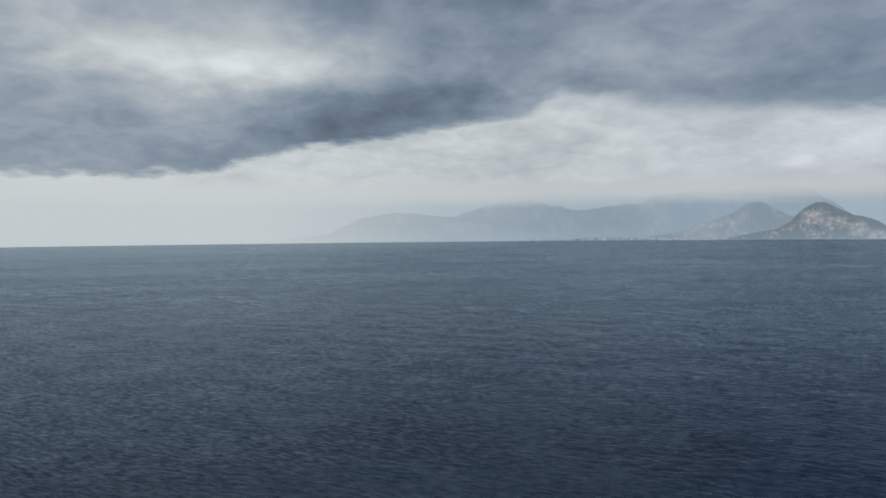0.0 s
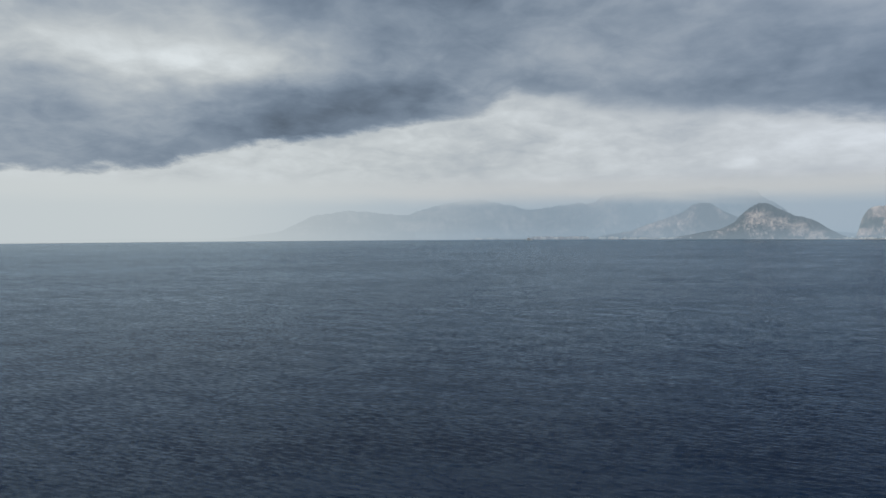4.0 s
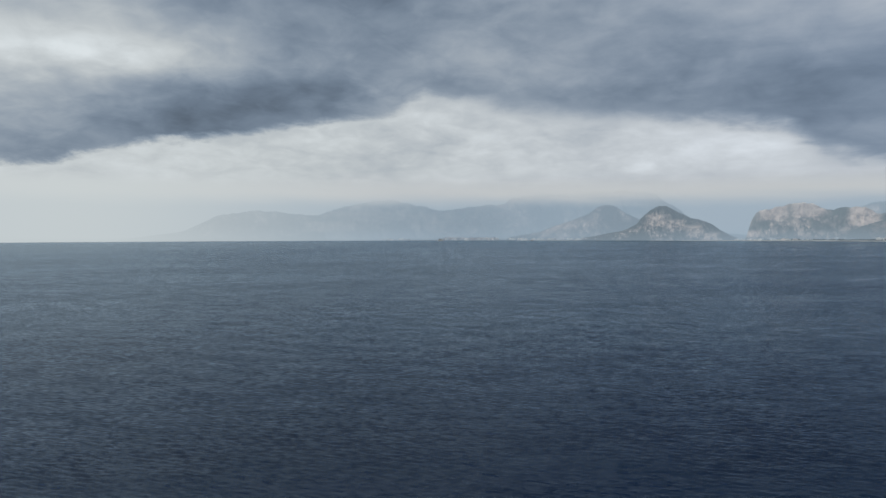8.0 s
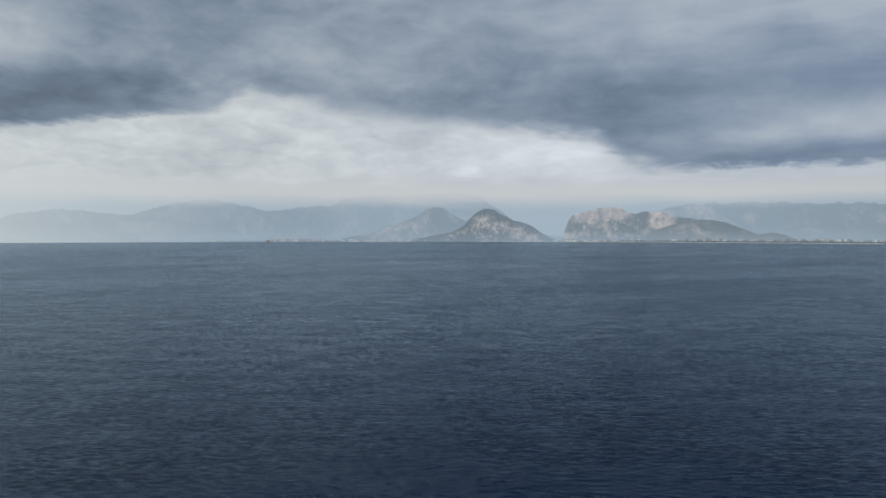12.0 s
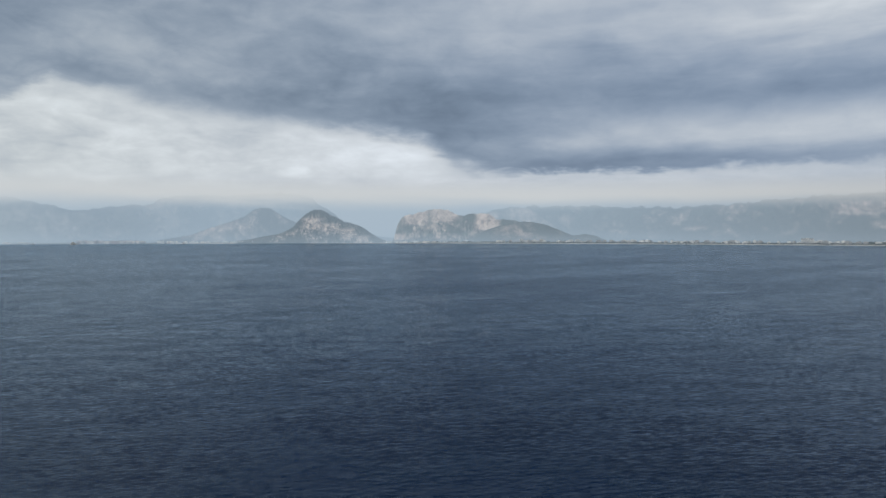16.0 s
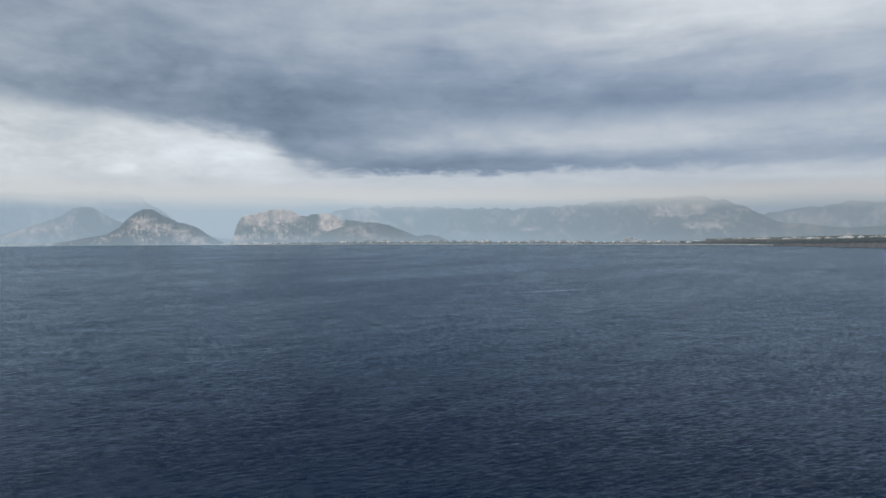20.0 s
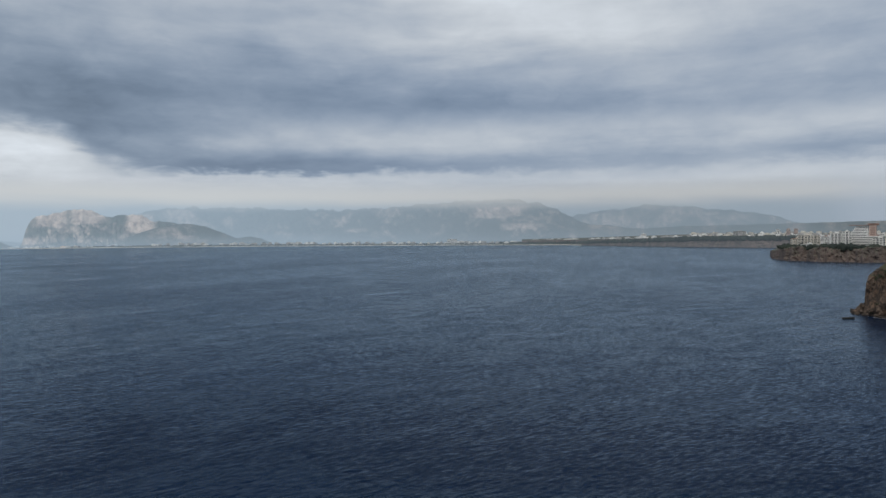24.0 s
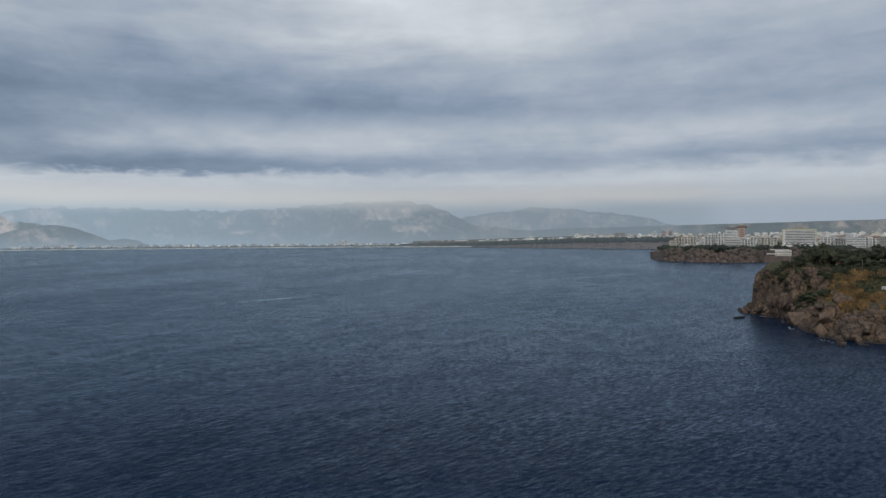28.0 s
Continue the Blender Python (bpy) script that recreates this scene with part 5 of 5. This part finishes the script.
# foam where the swell meets the rocks: many thin patches
verts, faces = [], []
for (x0, y0), (x1, y1) in zip(shore_line[1:], shore_line[2:]):
    for k in range(16):
        f = rnd.random()
        cx, cy = x0 + (x1 - x0) * f - rnd.uniform(0.3, 2.5), y0 + (y1 - y0) * f + rnd.uniform(0.3, 3)
        if fbm(np.array([cx / 9.0]), np.array([cy / 9.0]), 2)[0] < 0.54:
            continue
        b, n, sx_, sy_ = len(verts), 9, rnd.uniform(0.3, 1.2), rnd.uniform(0.08, 0.25)
        turn = math.atan2(y1 - y0, x1 - x0) + rnd.uniform(-0.4, 0.4)
        for i in range(n):
            a = i / n * 2 * math.pi
            u, v = math.cos(a) * sx_ * rnd.uniform(0.6, 1.2), math.sin(a) * sy_ * rnd.uniform(0.6, 1.2)
            verts.append((cx + u * math.cos(turn) - v * math.sin(turn), cy + u * math.sin(turn) + v * math.cos(turn), 0.03))
        faces.append(tuple(range(b, b + n)))
me = bpy.data.meshes.new("foam")
me.from_pydata(verts, [], faces)
me.materials.append(FOAM)
tagged(new("foam", me), "thin white foam where water meets the rocks", "foam", kind="stuff")

# footpath along the rim, draped on the ground
a_path = np.linspace(108.6, 117.0, 120)
r_path = 486 + 8 * np.sin((a_path - 108) * 0.7) - (a_path - 108.6) * 1.6
rows_ = []
for off in (-1.3, 0.0, 1.3):
    p = polar(a_path, r_path + off, 0 * a_path)
    z, _ = headland_height(p[:, 0], p[:, 1])
    rows_.append(np.stack([p[:, 0], p[:, 1], z + 0.22], -1))
top = np.max(np.stack([q[:, 2] for q in rows_]), 0)
for q in rows_:
    q[:, 2] = top
tagged(sheet("path", np.stack(rows_, 1), STONE_PATH), "pale paved footpath along the headland rim", "path", kind="structure")


def lamp_post(h=5.0):
    root = new("lamp_post")
    bm = bmesh.new()
    bmesh.ops.create_cone(bm, segments=10, radius1=0.11, radius2=0.06, depth=h + 0.6, matrix=Matrix.Translation((0, 0, h / 2 - 0.3)), cap_ends=True)
    part("pole", bm, GALVANISED, root)
    bm = bmesh.new()
    bmesh.ops.create_uvsphere(bm, u_segments=12, v_segments=8, radius=0.34, matrix=Matrix.Translation((0, 0, h + 0.3)))
    part("globe", bm, WHITE_PAINT, root, "white lamp globe")
    bm = bmesh.new()
    bmesh.ops.create_cone(bm, segments=10, radius1=0.26, radius2=0.2, depth=0.3, matrix=Matrix.Translation((0, 0, 0.1)), cap_ends=True)
    part("base", bm, GALVANISED, root)
    return tagged(root, "slim grey lamp post with white globe by the path", "lamp post", "lamp posts by the path")


lamp = lamp_post()
first = True
for az_t, r_t in ((107.75, 482), (112.3, 487), (113.4, 500), (114.4, 486), (115.6, 492)):
    p = at(az_t, r_t)
    m = pose(p.x, p.y, ground_z(p.x, p.y)[0], 0, 0, 0)
    if first:
        lamp.matrix_basis, first = m, False
    else:
        copy_thing(lamp, m)


def fence_panel(length=4.0):
    root = new("fence")
    for x in (0.0, length):
        part("post", box(bmesh.new(), x - 0.06, x + 0.06, -0.06, 0.06, -0.5, 1.15), BARK, root)
    for z in (0.45, 0.95):
        part("rail", box(bmesh.new(), 0, length, -0.035, 0.035, z - 0.05, z + 0.05), BARK, root)
    return tagged(root, "low brown timber fence beside the path", "fence", "fence panels by the path")


panel, first = fence_panel(), True
for k in range(9):
    a0, a1 = 112.4 + k * 0.46, 112.4 + (k + 1) * 0.46
    p, q = at(a0, 476), at(a1, 476)
    m = pose(p.x, p.y, ground_z(p.x, p.y)[0], 0, 0, math.degrees(math.atan2(q.y - p.y, q.x - p.x)))
    if first:
        panel.matrix_basis, first = m, False
    else:
        copy_thing(panel, m)


def kiosk():
    root = new("kiosk")
    part("wall", box(bmesh.new(), -3, 3, -2, 2, -0.6, 2.5), WALL_CREAM, root)
    bm = bmesh.new()
    v = [bm.verts.new(c) for c in ((-3.6, -2.6, 2.5), (3.6, -2.6, 2.5), (3.6, 2.6, 2.5), (-3.6, 2.6, 2.5), (-2, 0, 4.0), (2, 0, 4.0))]
    for f in ((0, 1, 5, 4), (1, 2, 5), (2, 3, 4, 5), (3, 0, 4), (3, 2, 1, 0)):
        bm.faces.new([v[i] for i in f])
    part("roof", bm, ROOF_TILE, root, "red hipped roof")
    part("window", box(bmesh.new(), -2.2, 2.2, -2.08, -1.95, 0.9, 2.0), GLASS, root)
    part("door", box(bmesh.new(), 3.0 - 0.05, 3.06, -0.5, 0.5, 0, 2.05), BARK, root)
    return tagged(root, "small cream kiosk with a red hipped roof", "kiosk")


p = at(111.0, 520)
kiosk().matrix_basis = pose(p.x, p.y, ground_z(p.x, p.y)[0], 0, 0, -111)

# white concrete block at the edge of the slope
p = at(113.62, 442)
bm = bmesh.new()
box(bm, -1.3, 1.3, -0.9, 0.9, -1.5, 1.9)
bmesh.ops.bevel(bm, geom=bm.edges[:], offset=0.1, segments=2, affect="EDGES")
block = link_mesh("concrete_block", bm, WALL_GREY)
block.matrix_basis = pose(p.x, p.y, ground_z(p.x, p.y)[0], 0, 0, -100)
tagged(block, "pale concrete block on the grassy slope", "concrete block")


# palms before the striped hotel
def palm(h, seed):
    r = random.Random(seed)
    root = new("palm_tree")
    bm = bmesh.new()
    bmesh.ops.create_cone(bm, segments=8, radius1=0.4, radius2=0.25, depth=h + 1, matrix=Matrix.Translation((0, 0, h / 2 - 0.5)), cap_ends=True)
    part("trunk", bm, BARK, root)
    bm = bmesh.new()
    for k in range(22):
        a, lift = r.uniform(0, 6.28), r.uniform(-0.2, 1.2)
        pts = []
        for i in range(5):
            f = i / 4
            out, up = 3.4 * f, h + lift * 2.2 * f - 3.0 * f * f
            for side in (-1, 1):
                wdt = 0.42 * (1 - f * 0.8) * side
                pts.append(bm.verts.new((math.cos(a) * out - math.sin(a) * wdt, math.sin(a) * out + math.cos(a) * wdt, up - abs(wdt) * 0.5)))
        for i in range(4):
            bm.faces.new((pts[2 * i], pts[2 * i + 1], pts[2 * i + 3], pts[2 * i + 2]))
    part("crown", bm, LEAF, root)
    return tagged(root, "tall palm tree before the hotel", "palm tree", "palm trees by the hotel")


PALM, first = palm(11, 3), True
for az_t in (106.95, 107.2, 107.55, 107.9, 108.3, 108.75, 109.3, 109.6, 110.4, 111.4):
    p = at(az_t, 1505 + rnd.uniform(-14, 10))
    m = pose(p.x, p.y, town_z(az_t, 1500), 0, 0, rnd.uniform(0, 360))
    if first:
        PALM.matrix_basis, first = m, False
    else:
        copy_thing(PALM, m)


# ships by the far shore
def ferry(length, mat):
    root = new("ship")
    bm = bmesh.new()
    L, B = length / 2, length * 0.11
    v = [bm.verts.new(c) for c in ((-L, -B, 0), (L * 0.7, -B * 0.7, 0), (L * 0.7, B * 0.7, 0), (-L, B, 0),
                                   (-L * 1.02, -B, B), (L * 0.75, -B, B * 1.1), (L * 1.05, 0, B * 1.4), (L * 0.75, B, B * 1.1), (-L * 1.02, B, B))]
    for f in ((3, 2, 1, 0), (0, 1, 5, 4), (2, 3, 8, 7), (3, 0, 4, 8), (4, 5, 6, 7, 8), (1, 2, 7, 6, 5)):
        bm.faces.new([v[i] for i in f])
    part("hull", bm, mat, root)
    for k in range(3):
        part("deck_house", box(bmesh.new(), -L * (0.8 - 0.12 * k), L * (0.45 - 0.15 * k), -B * 0.8, B * 0.8, B * (1.0 + 0.75 * k), B * (1.7 + 0.75 * k)), WHITE_PAINT, root)
        part("window", box(bmesh.new(), -L * (0.78 - 0.12 * k), L * (0.42 - 0.15 * k), -B * 0.83, B * 0.83, B * (1.2 + 0.75 * k), B * (1.45 + 0.75 * k)), GLASS, root)
    part("funnel", box(bmesh.new(), -L * 0.45, -L * 0.3, -B * 0.25, B * 0.25, B * 3.2, B * 4.3), mat, root)
    return root


for az_t, r_t, ln, mat, turn, lab in ((17.45, 4300, 38, WHITE_PAINT, 75, "white passenger ship close to the far shore"), (25.0, 4350, 20, WOOD_DARK, 60, "small dark cargo ship near the far shore"),
                                      (14.9, 4500, 22, WOOD_DARK, 80, "dark low barge on the horizon")):
    p = at(az_t, r_t)
    s_ = ferry(ln, mat)
    s_.matrix_basis = pose(p.x, p.y, 0, 0, 0, -az_t + turn - 90)
    tagged(s_, lab, "ship")
